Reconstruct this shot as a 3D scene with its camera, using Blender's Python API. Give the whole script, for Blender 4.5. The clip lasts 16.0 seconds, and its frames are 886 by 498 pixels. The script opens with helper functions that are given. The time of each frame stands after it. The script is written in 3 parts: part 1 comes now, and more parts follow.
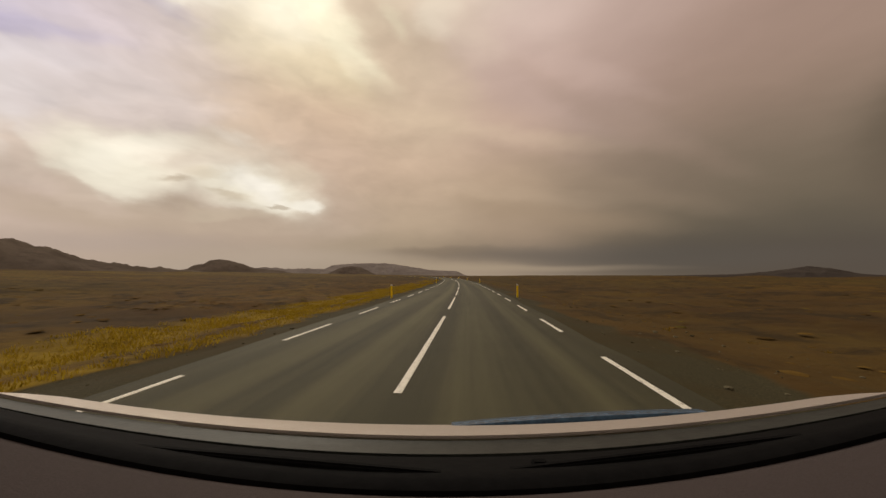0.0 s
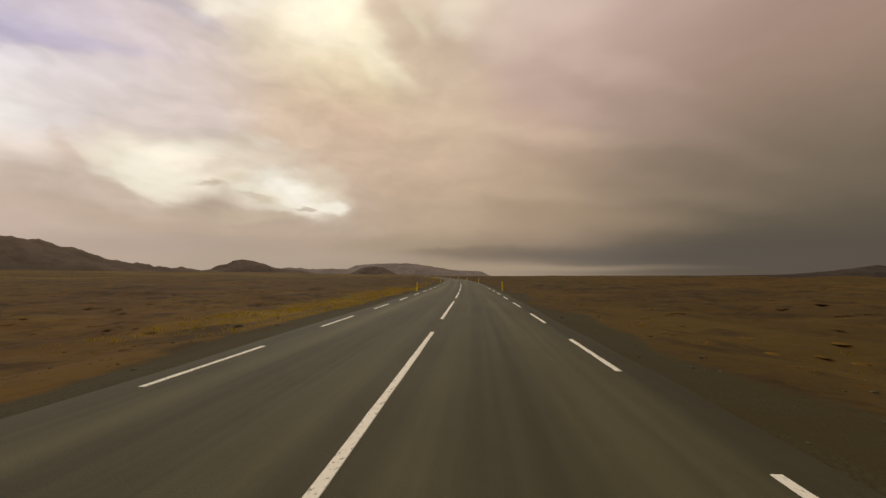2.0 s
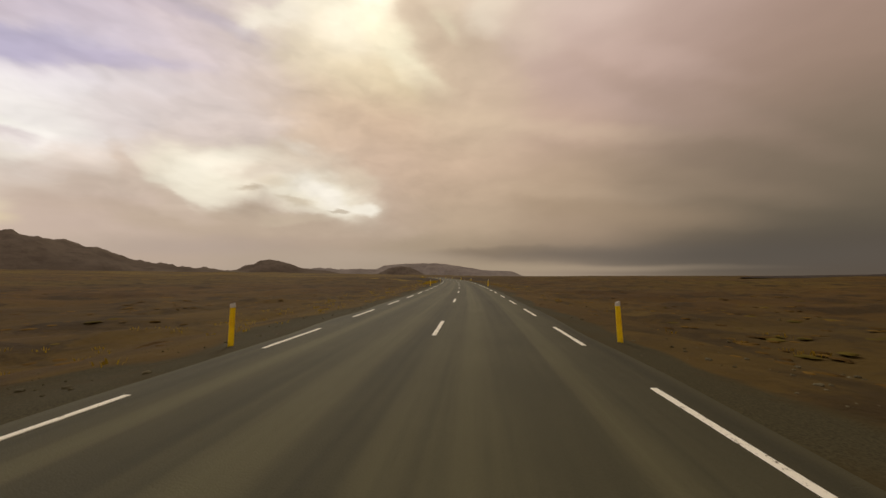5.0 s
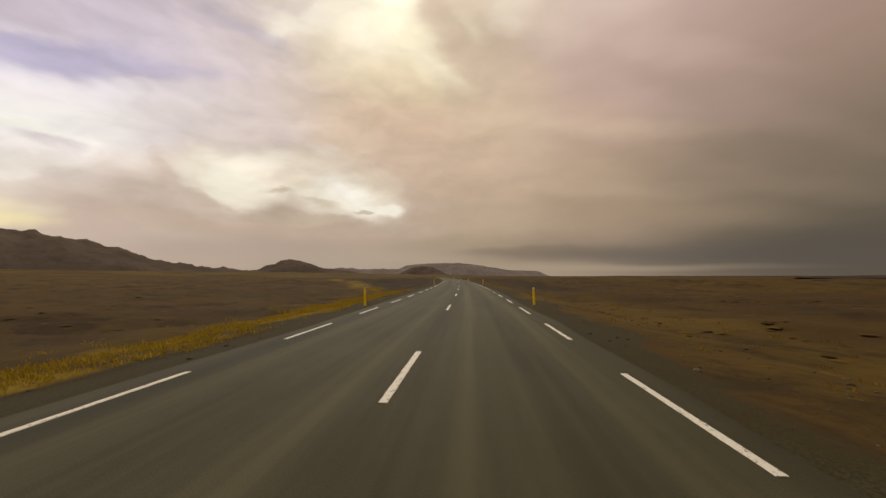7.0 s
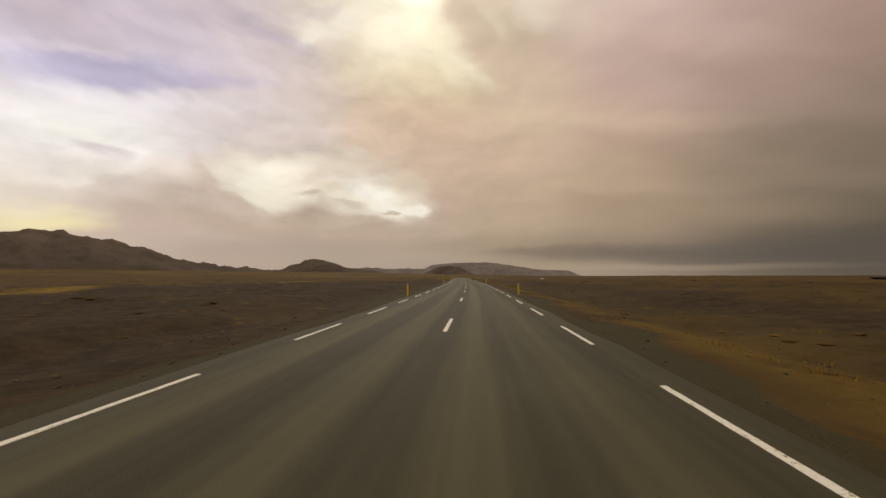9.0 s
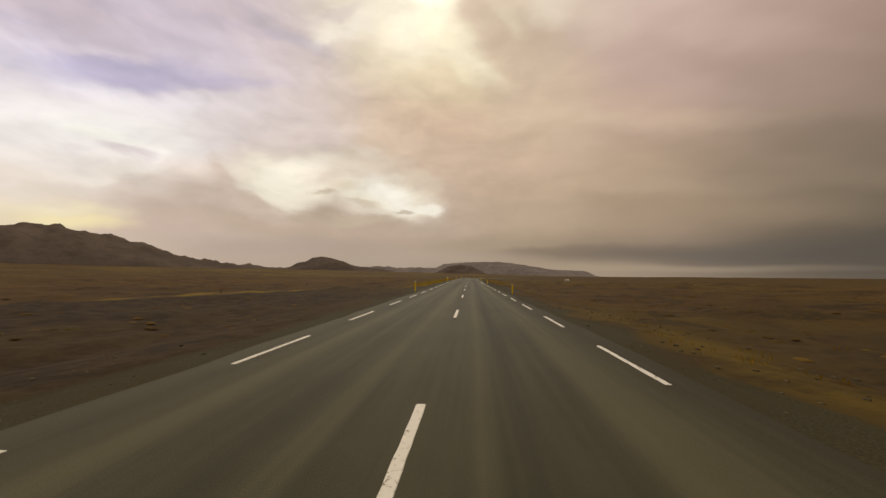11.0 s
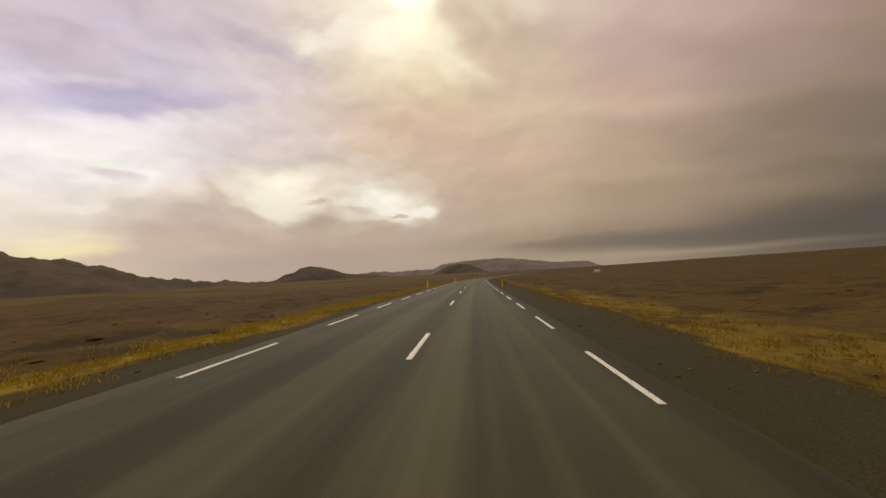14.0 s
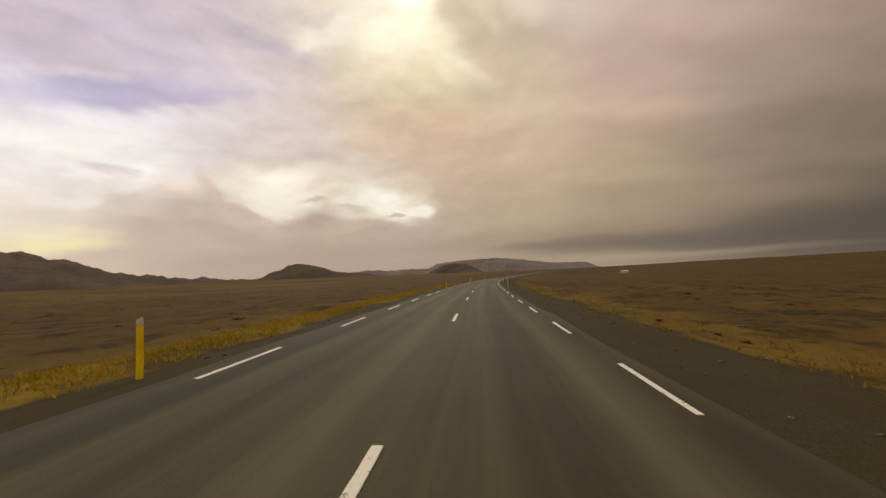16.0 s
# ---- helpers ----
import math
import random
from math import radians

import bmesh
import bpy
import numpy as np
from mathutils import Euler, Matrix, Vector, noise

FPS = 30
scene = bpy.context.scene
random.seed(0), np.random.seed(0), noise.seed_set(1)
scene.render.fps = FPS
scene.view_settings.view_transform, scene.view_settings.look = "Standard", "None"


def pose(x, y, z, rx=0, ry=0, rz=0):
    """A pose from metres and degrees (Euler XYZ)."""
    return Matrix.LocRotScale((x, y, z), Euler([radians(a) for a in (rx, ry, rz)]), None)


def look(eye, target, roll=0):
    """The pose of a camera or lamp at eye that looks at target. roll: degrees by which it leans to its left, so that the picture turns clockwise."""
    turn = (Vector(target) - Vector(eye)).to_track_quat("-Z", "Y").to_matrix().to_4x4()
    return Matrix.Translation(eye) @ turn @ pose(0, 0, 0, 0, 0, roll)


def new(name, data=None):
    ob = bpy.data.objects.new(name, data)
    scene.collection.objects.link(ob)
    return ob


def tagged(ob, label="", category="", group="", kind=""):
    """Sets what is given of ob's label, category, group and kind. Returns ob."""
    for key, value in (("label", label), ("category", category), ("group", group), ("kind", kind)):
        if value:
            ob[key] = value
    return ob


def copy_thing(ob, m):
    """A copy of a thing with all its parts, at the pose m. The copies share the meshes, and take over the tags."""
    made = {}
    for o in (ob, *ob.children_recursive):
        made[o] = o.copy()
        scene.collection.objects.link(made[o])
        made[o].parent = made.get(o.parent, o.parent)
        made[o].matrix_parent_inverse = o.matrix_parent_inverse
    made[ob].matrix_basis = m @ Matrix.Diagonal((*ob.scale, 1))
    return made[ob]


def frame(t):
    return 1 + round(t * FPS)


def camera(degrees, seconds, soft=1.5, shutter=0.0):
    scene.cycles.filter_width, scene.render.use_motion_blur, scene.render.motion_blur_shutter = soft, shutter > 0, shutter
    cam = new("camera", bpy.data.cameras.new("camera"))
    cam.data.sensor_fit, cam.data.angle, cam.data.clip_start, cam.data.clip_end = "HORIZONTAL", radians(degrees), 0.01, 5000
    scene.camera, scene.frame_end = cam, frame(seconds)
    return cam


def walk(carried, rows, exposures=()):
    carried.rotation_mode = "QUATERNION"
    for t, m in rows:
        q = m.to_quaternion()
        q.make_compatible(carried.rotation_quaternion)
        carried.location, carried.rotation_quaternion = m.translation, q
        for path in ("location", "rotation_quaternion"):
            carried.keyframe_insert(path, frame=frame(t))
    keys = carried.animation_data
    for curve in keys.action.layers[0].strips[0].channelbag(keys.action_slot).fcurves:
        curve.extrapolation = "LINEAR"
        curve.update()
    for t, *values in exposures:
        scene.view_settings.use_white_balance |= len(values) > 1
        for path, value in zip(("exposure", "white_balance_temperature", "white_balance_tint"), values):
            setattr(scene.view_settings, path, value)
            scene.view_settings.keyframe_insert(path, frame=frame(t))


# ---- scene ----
# ---------------------------------------------------------------- plan of the road
LANE = 2.89          # centre line to edge line
EYE = 1.285          # eye above the road
PITCH = 4.2
KAPPA_S = (-3000, -200, 0, 80, 160, 240, 300, 360, 410, 435, 460, 490, 540, 600, 680, 760, 900, 1000, 5000)
KAPPA_V = (0, .0007, .00072, .00079, .00085, .00088, .00083, .0007, .00044, .00011, -.00012, -.00018, -.00024, -.00045, -.0012, -.0013, -.001, 0, 0)
BANK_S = (-3000, 412, 440, 458, 478, 600, 700, 900, 5000)
BANK_V = (0, 0, 1.3, 2.5, 3.0, 3.0, 3.4, 0, 0)

_s = np.arange(-3000, 5001, 1.0)
_th = np.cumsum(np.interp(_s, KAPPA_S, KAPPA_V))
_th += radians(.7) - np.interp(0, _s, _th)
_x, _y = np.cumsum(-np.sin(_th)), np.cumsum(np.cos(_th))
_x -= np.interp(0, _s, _x)
_y -= np.interp(0, _s, _y)


def heading(s):
    return np.interp(s, _s, _th)


def bank(s):
    return np.tan(np.radians(np.interp(s, BANK_S, BANK_V)))


_rise = np.cumsum(np.interp(_s, (-3000, 530, 600, 740, 860, 1000, 5000), (0, 0, -.009, -.009, .010, 0, 0)))


def rise(s):
    return np.interp(s, _s, _rise)


def on_road(s, lat):
    """World place of the road's point s metres along, lat metres right of the centre line."""
    a = heading(s)
    return np.interp(s, _s, _x) + lat * np.cos(a), np.interp(s, _s, _y) + lat * np.sin(a), rise(s) - bank(s) * lat


# ---------------------------------------------------------------- camera
# seconds, metres along the road, metres right of the centre line, yaw, lean, pitch beyond the usual
RIDE = [
    (0.0, -0.10, 0.81, 5.20, 0.00, 0.00), (0.5, 18.38, 0.93, 6.18, 0.00, -0.05), (1.0, 36.66, 0.96, 7.15, 0.00, 0.02), (1.5, 54.96, 0.96, 8.11, 0.00, -0.06),
    (2.0, 73.10, 0.96, 8.97, 0.00, 0.03), (2.5, 91.20, 1.01, 9.82, 0.00, 0.05), (3.0, 109.20, 1.00, 10.70, 0.00, 0.06), (3.5, 127.00, 0.95, 11.65, 0.00, -0.05),
    (4.0, 144.80, 0.90, 12.49, 0.00, 0.05), (6.5, 236.50, 0.88, 16.19, 0.00, -0.03), (7.0, 255.20, 0.92, 17.47, 0.00, 0.06), (7.5, 274.00, 0.91, 18.61, 0.00, 0.00),
    (8.0, 292.80, 0.89, 19.59, 0.00, -0.03), (8.5, 311.75, 0.83, 20.69, 0.00, 0.00), (9.0, 330.50, 0.74, 21.71, 0.00, 0.02), (11.5, 426.95, 0.61, 24.31, -0.05, -0.10),
    (12.0, 446.03, 0.74, 24.49, 1.65, 0.00), (12.5, 465.32, 0.84, 24.47, 2.85, 0.18), (13.0, 484.68, 0.95, 24.36, 3.55, 0.11), (13.5, 504.00, 0.98, 24.08, 3.65, -0.05),
    (14.0, 523.22, 1.11, 23.60, 3.85, 0.06), (14.5, 542.14, 1.20, 23.55, 4.15, 0.13), (15.0, 560.94, 1.10, 23.88, 3.95, 0.10), (15.5, 579.69, 0.93, 23.48, 3.65, -0.02),
    (16.0, 598.56, 0.86, 22.98, 3.15, -0.05),
]
cam = camera(101.6, 16.0, soft=1.5, shutter=0.0)
rows = []
for t, s, lat, yaw, lean, nod in RIDE:
    x, y, z = on_road(s, lat)
    rows.append((t, pose(x, y, z + EYE + np.interp(t, (9, 12.5), (0, .04)), 90 + PITCH + nod, lean, yaw)))
walk(cam, rows, [(0, 0), (9.2, 0), (13, .02), (16, .04)])


# ---------------------------------------------------------------- node helpers
class Net:
    """A node tree with short ways to do sums in it."""

    def __init__(self, tree):
        self.tree = tree
        tree.nodes.clear()

    def node(self, kind, **values):
        n = self.tree.nodes.new(kind)
        for key, value in values.items():
            setattr(n, key, value)
        return n

    def put(self, socket, value):
        if isinstance(value, bpy.types.NodeSocket):
            self.tree.links.new(value, socket)
        else:
            socket.default_value = value

    def math(self, op, a, b=0.0, c=0.0, clamp=False):
        n = self.node("ShaderNodeMath", operation=op, use_clamp=clamp)
        for i, value in enumerate((a, b, c)):
            self.put(n.inputs[i], value)
        return n.outputs[0]

    def noise(self, vector, scale, detail=4.0, rough=0.5, colour=False):
        n = self.node("ShaderNodeTexNoise")
        self.put(n.inputs["Vector"], vector)
        n.inputs["Scale"].default_value, n.inputs["Detail"].default_value, n.inputs["Roughness"].default_value = scale, detail, rough
        return n.outputs["Color"] if colour else n.outputs[0]

    def smooth(self, value, low, high, a=0.0, b=1.0):
        n = self.node("ShaderNodeMapRange", interpolation_type="SMOOTHSTEP")
        self.put(n.inputs[0], value)
        for i, v in enumerate((low, high, a, b)):
            n.inputs[i + 1].default_value = v
        return n.outputs[0]

    def mix(self, fac, a, b, blend="MIX"):
        n = self.node("ShaderNodeMix", data_type="RGBA", blend_type=blend)
        self.put(n.inputs[0], fac)
        for i, value in ((6, a), (7, b)):
            self.put(n.inputs[i], value if isinstance(value, bpy.types.NodeSocket) else (*value, 1))
        return n.outputs[2]

    def vector(self, x, y, z):
        n = self.node("ShaderNodeCombineXYZ")
        for i, value in enumerate((x, y, z)):
            self.put(n.inputs[i], value)
        return n.outputs[0]

    def split(self, v):
        n = self.node("ShaderNodeSeparateXYZ")
        self.put(n.inputs[0], v)
        return n.outputs


# ---------------------------------------------------------------- sky: a broken cloud deck with the sun behind it
SUN_AZ, SUN_EL = -26.0, 38.0     # degrees, clockwise from +y; above the horizon


def linear(hexed):
    """Linear colour of a hex one."""
    return tuple(((v / 255 + .055) / 1.055) ** 2.4 if v > 10 else v / 3294.6 for v in (hexed >> 16, hexed >> 8 & 255, hexed & 255))


def make_sky():
    world = bpy.data.worlds.new("sky")
    scene.world = world
    world.use_nodes = True
    n = Net(world.node_tree)
    ray = n.node("ShaderNodeTexCoord").outputs["Generated"]
    x, y, z = n.split(ray)
    az = n.math("MULTIPLY", n.math("ARCTAN2", x, y), 57.2958)
    el = n.math("MULTIPLY", n.math("ARCSINE", z), 57.2958)
    # billows push every edge of the cloud about, less so near the horizon
    flat = n.vector(x, y, n.math("MULTIPLY", z, 2.2))
    w1, w2 = n.split(n.noise(flat, 4.5, 2, .5, True)), n.split(n.noise(flat, 11.0, 4, .5, True))
    calm = n.math("MULTIPLY", n.smooth(el, 0, 10, .2, 1.0), n.smooth(az, 15, -25, .5, 1.0))
    push = lambda i, big, small: n.math("MULTIPLY", calm, n.math("ADD", n.math("MULTIPLY", n.math("SUBTRACT", w1[i], .5), big), n.math("MULTIPLY", n.math("SUBTRACT", w2[i], .5), small)))
    A, E_ = n.math("ADD", az, push(0, 4.5, 5.0)), n.math("ADD", el, push(1, 3.0, 3.4))
    sums = {}

    def deck_row(marks):
        """A row of the deck's broad colours: azimuth, elevation, colour; each melts into its neighbours."""
        for a, e, hexed in marks:
            flatten = .55 if e < 6 else 1.0
            da, de = n.math("DIVIDE", n.math("SUBTRACT", A, a), 8.5), n.math("DIVIDE", n.math("SUBTRACT", E_, e), 4.6 * flatten)
            g = n.math("ADD", n.math("EXPONENT", n.math("MULTIPLY", n.math("ADD", n.math("MULTIPLY", da, da), n.math("MULTIPLY", de, de)), -1.0)), 1e-6)
            c = n.node("ShaderNodeVectorMath", operation="SCALE")
            c.inputs[0].default_value = linear(hexed)
            n.put(c.inputs["Scale"], g)
            if not sums:
                sums.update(colour=c.outputs[0], weight=g)
                continue
            s = n.node("ShaderNodeVectorMath", operation="ADD")
            n.put(s.inputs[0], sums["colour"])
            n.put(s.inputs[1], c.outputs[0])
            sums.update(colour=s.outputs[0], weight=n.math("ADD", sums["weight"], g))

    deck_row(((-71.9, 26.2, 0xd8c4c8), (-63.6, 30.1, 0xd0c0c8), (-52.0, 34.2, 0xd4c4c8), (-40.7, 36.9, 0xe6d8c8), (-28.4, 38.5, 0xf6ead0), (-18.1, 38.8, 0xdcc8b0), (-4.3, 37.8, 0xe4d0bc), (8.0, 35.5, 0xd4bcb0), (20.9, 31.5, 0xbca296), (30.2, 27.4, 0xa48a7c)))
    deck_row(((-71.6, 21.2, 0xd8ccd4), (-65.6, 23.7, 0xc4bccc), (-57.9, 26.4, 0xd0c4d0), (-48.2, 29.0, 0xdccccc), (-39.7, 30.7, 0xd8c8b8), (-27.4, 32.0, 0xeedebc), (-18.1, 32.3, 0xe0cea8), (-8.9, 31.8, 0xd2baa6), (7.7, 29.3, 0xc6aa9c), (20.5, 25.8, 0xb0968a), (29.9, 22.3, 0x9a8272)))
    deck_row(((-71.3, 16.0, 0xf2eaea), (-62.9, 18.6, 0xeee6e6), (-56.4, 20.3, 0xdcd2d2), (-47.9, 22.2, 0xd8c8c0), (-36.1, 23.9, 0xd4bca4), (-25.5, 24.7, 0xd4b89e), (-9.0, 24.5, 0xd4bca2), (7.4, 22.4, 0xc4a896), (20.2, 19.6, 0xa08a7a), (29.5, 16.9, 0x807060)))
    deck_row(((-70.9, 10.6, 0xf0e4d8), (-62.5, 12.3, 0xe6dace), (-57.2, 13.3, 0xd0bcac), (-49.0, 14.6, 0xd8c8b8), (-39.2, 15.7, 0xd4c4b0), (-27.2, 16.5, 0xccb29c), (-9.1, 16.4, 0xc8ae96), (7.1, 14.9, 0xb49c84), (19.8, 13.0, 0x907e6c), (29.2, 11.1, 0x706454)))
    deck_row(((-70.6, 5.5, 0xecdcb8), (-64.6, 6.2, 0xd0bcaa), (-57.0, 7.0, 0xc0aa9a), (-47.4, 7.8, 0xbaa694), (-27.1, 8.7, 0xbaa592), (-9.2, 8.6, 0xb8a28a), (6.9, 7.9, 0xa6907a), (19.6, 6.8, 0x82725f), (28.9, 5.8, 0x5c5448)))
    deck_row(((-69.3, 2.2, 0xd8c6a8), (-56.8, 2.7, 0xb8a494), (-35.7, 3.3, 0xae9a88), (-18.2, 3.4, 0xa4927c), (-9.3, 3.3, 0x988670), (-0.9, 3.2, 0x887866), (13.5, 2.8, 0x6c6258), (24.4, 2.4, 0x585048), (30.2, 2.2, 0x544c44)))
    deck_row(((-56.7, 0.7, 0xb4a08e), (-35.6, 0.9, 0xb0a08e), (-18.2, 0.9, 0xaa9a88), (-5.1, 0.9, 0xac9a84), (6.7, 0.8, 0xa08e7a), (16.5, 0.7, 0x847666), (24.3, 0.6, 0x6a5e50), (30.1, 0.6, 0x5a5046)))
    # the deck goes on round and over the ride
    deck_row(((-100, 12, 0xc8b8b4), (-100, 35, 0xc4b4b8), (-150, 20, 0x9a8878), (-150, 50, 0xa89484), (150, 20, 0x7c6a5c), (150, 50, 0x94806f)))
    deck_row(((90, 12, 0x62584c), (90, 35, 0x84705f), (60, 12, 0x665a4c), (60, 35, 0x8c7868), (-30, 50, 0xf0e0c8), (-30, 65, 0xd4c0b0), (30, 55, 0xa08c7e), (-85, 55, 0xc4b4b4), (90, 75, 0xa89484)))
    c = n.node("ShaderNodeVectorMath", operation="SCALE")
    n.put(c.inputs[0], sums["colour"])
    n.put(c.inputs["Scale"], n.math("DIVIDE", 1.0, sums["weight"]))
    sums["deck"] = c.outputs[0]
    # blue air behind the thinnest cloud in the west
    blue = n.node("ShaderNodeTexSky", sky_type="NISHITA", sun_disc=False, sun_elevation=radians(SUN_EL), sun_rotation=radians(SUN_AZ))
    clear = n.mix(1.0, blue.outputs[0], (.10, .10, .10), "MULTIPLY")
    thin = n.math("MULTIPLY", n.smooth(A, -45, -75), n.math("MULTIPLY", n.smooth(E_, 14, 24), n.smooth(n.noise(flat, 5.0, 6, .6), .45, .70, 0, .22)))
    sums["deck"] = n.mix(thin, sums["deck"], clear)

    def puff(a, e, long, tall, turn, soft, hexed, cover):
        """One cloud of the deck: its middle, half length and half height in degrees, its tilt, how soft its rim is, its colour and how dense it is."""
        squeeze, c, s = math.cos(radians(e)), math.cos(radians(turn)), math.sin(radians(turn))
        da, de = n.math("MULTIPLY", n.math("SUBTRACT", A, a), squeeze), n.math("SUBTRACT", E_, e)
        p = n.math("MULTIPLY_ADD", da, c / long, n.math("MULTIPLY", de, s / long))
        q = n.math("MULTIPLY_ADD", de, c / tall, n.math("MULTIPLY", da, -s / tall))
        far = n.math("SQRT", n.math("MULTIPLY_ADD", p, p, n.math("MULTIPLY", q, q)))
        sums["deck"] = n.mix(n.smooth(far, 1 + soft * .9, 1 - soft, 0, cover), sums["deck"], linear(hexed))

    # the bright rent round the sun
    puff(-32.9, 35.2, 8.2, 5.4, -31, .8, 0xf4e6cc, .65)
    puff(-29.3, 37.9, 4.2, 3.9, -11, .9, 0xfff6de, .7)
    puff(-39.8, 34.9, 4.3, 1.8, 29, .7, 0xf8eedc, .7)
    puff(-43.4, 32.5, 1.9, 0.7, 39, .7, 0xf6ecdc, .6)
    puff(-41.1, 35.9, 2.8, 0.7, 34, .7, 0xd8c6c0, .6)
    puff(-20.9, 32.8, 7.0, 2.5, -36, .6, 0xf4e8ca, .9)
    puff(-27.4, 28.4, 9.4, 3.0, -10, .8, 0xecd8b4, .4)
    # the rain cloud's lit edge and its folds
    puff(-13.4, 34.4, 8.3, 3.9, -31, .4, 0xd6c2aa, .75)
    puff(-8.4, 30.4, 8.6, 3.5, -25, .35, 0xccb49c, .6)
    puff(-13.4, 36.1, 2.8, 1.0, -47, .7, 0xe2d2b6, .7)
    puff(-5.6, 37.0, 2.6, 2.4, -17, .7, 0xe8dac4, .6)
    puff(-0.0, 34.7, 4.4, 2.1, -32, .8, 0xd6c0ae, .5)
    puff(-18.6, 38.1, 2.7, 1.8, -40, .6, 0xd0baa2, .6)
    puff(-13.9, 27.4, 4.9, 1.2, -30, .7, 0xccb49c, .4)
    # violet bands high in the west
    puff(-65.5, 23.2, 7.2, 1.4, 14, .8, 0xb8b0c6, .95)
    puff(-56.9, 24.7, 6.1, 0.9, 13, .8, 0xbeb4c8, .75)
    puff(-69.5, 23.8, 4.6, 0.6, 20, .8, 0xdccfd6, .6)
    puff(-48.7, 32.4, 5.3, 1.0, -16, .8, 0xc4b8c0, .7)
    puff(-56.4, 31.6, 5.6, 0.7, 6, .8, 0xc8bac4, .5)
    puff(-60.4, 20.9, 7.8, 1.2, 17, .8, 0xf0e8ea, .5)
    # white bank with grey wisps
    puff(-66.9, 16.0, 9.1, 3.7, 11, .75, 0xf8f2ec, .85)
    puff(-67.5, 15.6, 3.0, 0.9, -1, .6, 0xfffbf0, .9)
    puff(-62.2, 15.6, 2.0, 0.9, 14, .7, 0xfcf6ee, .6)
    puff(-64.9, 14.1, 1.9, 0.7, 3, .8, 0xd6cac8, .85)
    puff(-69.4, 13.1, 1.5, 0.5, 3, .8, 0xe2d8d4, .6)
    puff(-67.0, 11.1, 6.0, 0.8, 17, .8, 0xf2e8da, .7)
    puff(-56.4, 20.0, 2.2, 4.2, -23, .8, 0xdcd2d2, .5)
    # the mauve bank below
    puff(-55.3, 9.9, 11.6, 3.7, 18, .55, 0xcab6a6, .8)
    puff(-50.0, 20.7, 8.7, 4.2, 20, .7, 0xd6c8c2, .55)
    puff(-45.6, 18.9, 8.7, 1.9, 19, .6, 0xd2c2ba, .6)
    puff(-60.0, 12.8, 5.1, 1.4, 32, .7, 0xd8c8bc, .6)
    puff(-62.2, 5.8, 9.9, 2.4, 9, .7, 0xc6b0a2, .7)
    # the opening
    puff(-40.4, 13.6, 13.7, 4.1, -0, .6, 0xe2d4c0, .85)
    puff(-47.9, 12.6, 5.7, 3.6, -16, .6, 0xf4ebd6, .9)
    puff(-46.2, 15.0, 5.1, 1.8, 23, .7, 0xf6eedc, .6)
    puff(-32.9, 12.0, 7.3, 2.9, -16, .65, 0xf4ebd6, .85)
    puff(-32.5, 12.4, 3.3, 1.6, -33, .7, 0xfcf4e6, .85)
    puff(-36.0, 18.6, 2.7, 0.8, -15, .8, 0xe8dccc, .5)
    puff(-27.2, 10.3, 2.3, 0.9, -9, .5, 0xfaf2e2, .85)
    puff(-39.2, 14.9, 4.9, 1.3, 11, .8, 0xd8c8b6, .7)
    puff(-26.3, 14.4, 2.6, 1.7, -18, .7, 0xdccab2, .6)
    puff(-41.7, 11.7, 2.3, 0.4, 9, .8, 0xc0b09a, .8)
    puff(-35.8, 10.8, 1.6, 0.5, -12, .8, 0xc8b8a0, .7)
    puff(-31.1, 10.3, 1.4, 0.3, 2, .5, 0xbaaa94, .7)
    puff(-38.0, 13.2, 2.4, 0.7, 4, .7, 0xd8c8b0, .6)
    # its lower rim
    puff(-40.2, 7.2, 19.1, 1.7, 0, .5, 0xbaa692, .8)
    puff(-50.8, 8.9, 4.0, 1.4, -27, .45, 0xc8b4a2, .85)
    puff(-55.4, 12.2, 3.9, 1.3, -61, .5, 0xccb8a8, .7)
    puff(-36.6, 8.2, 4.1, 0.8, 7, .5, 0xc4b29c, .7)
    # glow over the hills
    puff(-70.3, 6.6, 4.4, 0.9, 2, .8, 0xf2e4c0, .7)
    puff(-69.7, 5.3, 4.1, 0.8, 2, .8, 0xf4e4b2, .85)
    # long folds in the rain cloud
    puff(9.7, 26.2, 14.3, 2.7, -26, .8, 0xb69e94, .4)
    puff(-3.8, 22.9, 17.8, 1.2, -11, .9, 0xdcc4a8, .35)
    puff(21.9, 21.0, 12.3, 1.5, -34, .8, 0xa08878, .35)
    puff(13.4, 30.4, 10.2, 1.5, -30, .8, 0xc8aea2, .4)
    puff(17.0, 14.2, 14.5, 1.4, -21, .8, 0x988470, .3)
    puff(-0.7, 13.3, 15.7, 1.2, -7, .9, 0xc6ae94, .3)
    puff(10.5, 9.5, 13.5, 1.5, -10, .8, 0xa48e76, .4)
    puff(25.9, 14.3, 7.8, 2.3, -29, .9, 0x867464, .3)
    # rain low in the east
    puff(3.8, 3.4, 14.9, 0.8, -0, .9, 0x7e7062, .6)
    puff(17.1, 2.7, 20.0, 1.3, -1, .9, 0x625a52, .6)
    puff(26.7, 3.0, 9.6, 2.1, -0, .9, 0x544e46, .5)
    puff(-6.7, 3.7, 8.5, 0.6, 1, .8, 0x867664, .5)
    puff(3.7, 1.1, 16.4, 0.4, -0, .9, 0xa8967f, .55)
    puff(-4.2, 1.5, 9.1, 0.5, -0, .9, 0xa8967f, .5)
    puff(-28.0, 2.9, 13.8, 1.1, 0, .8, 0xb4a290, .5)
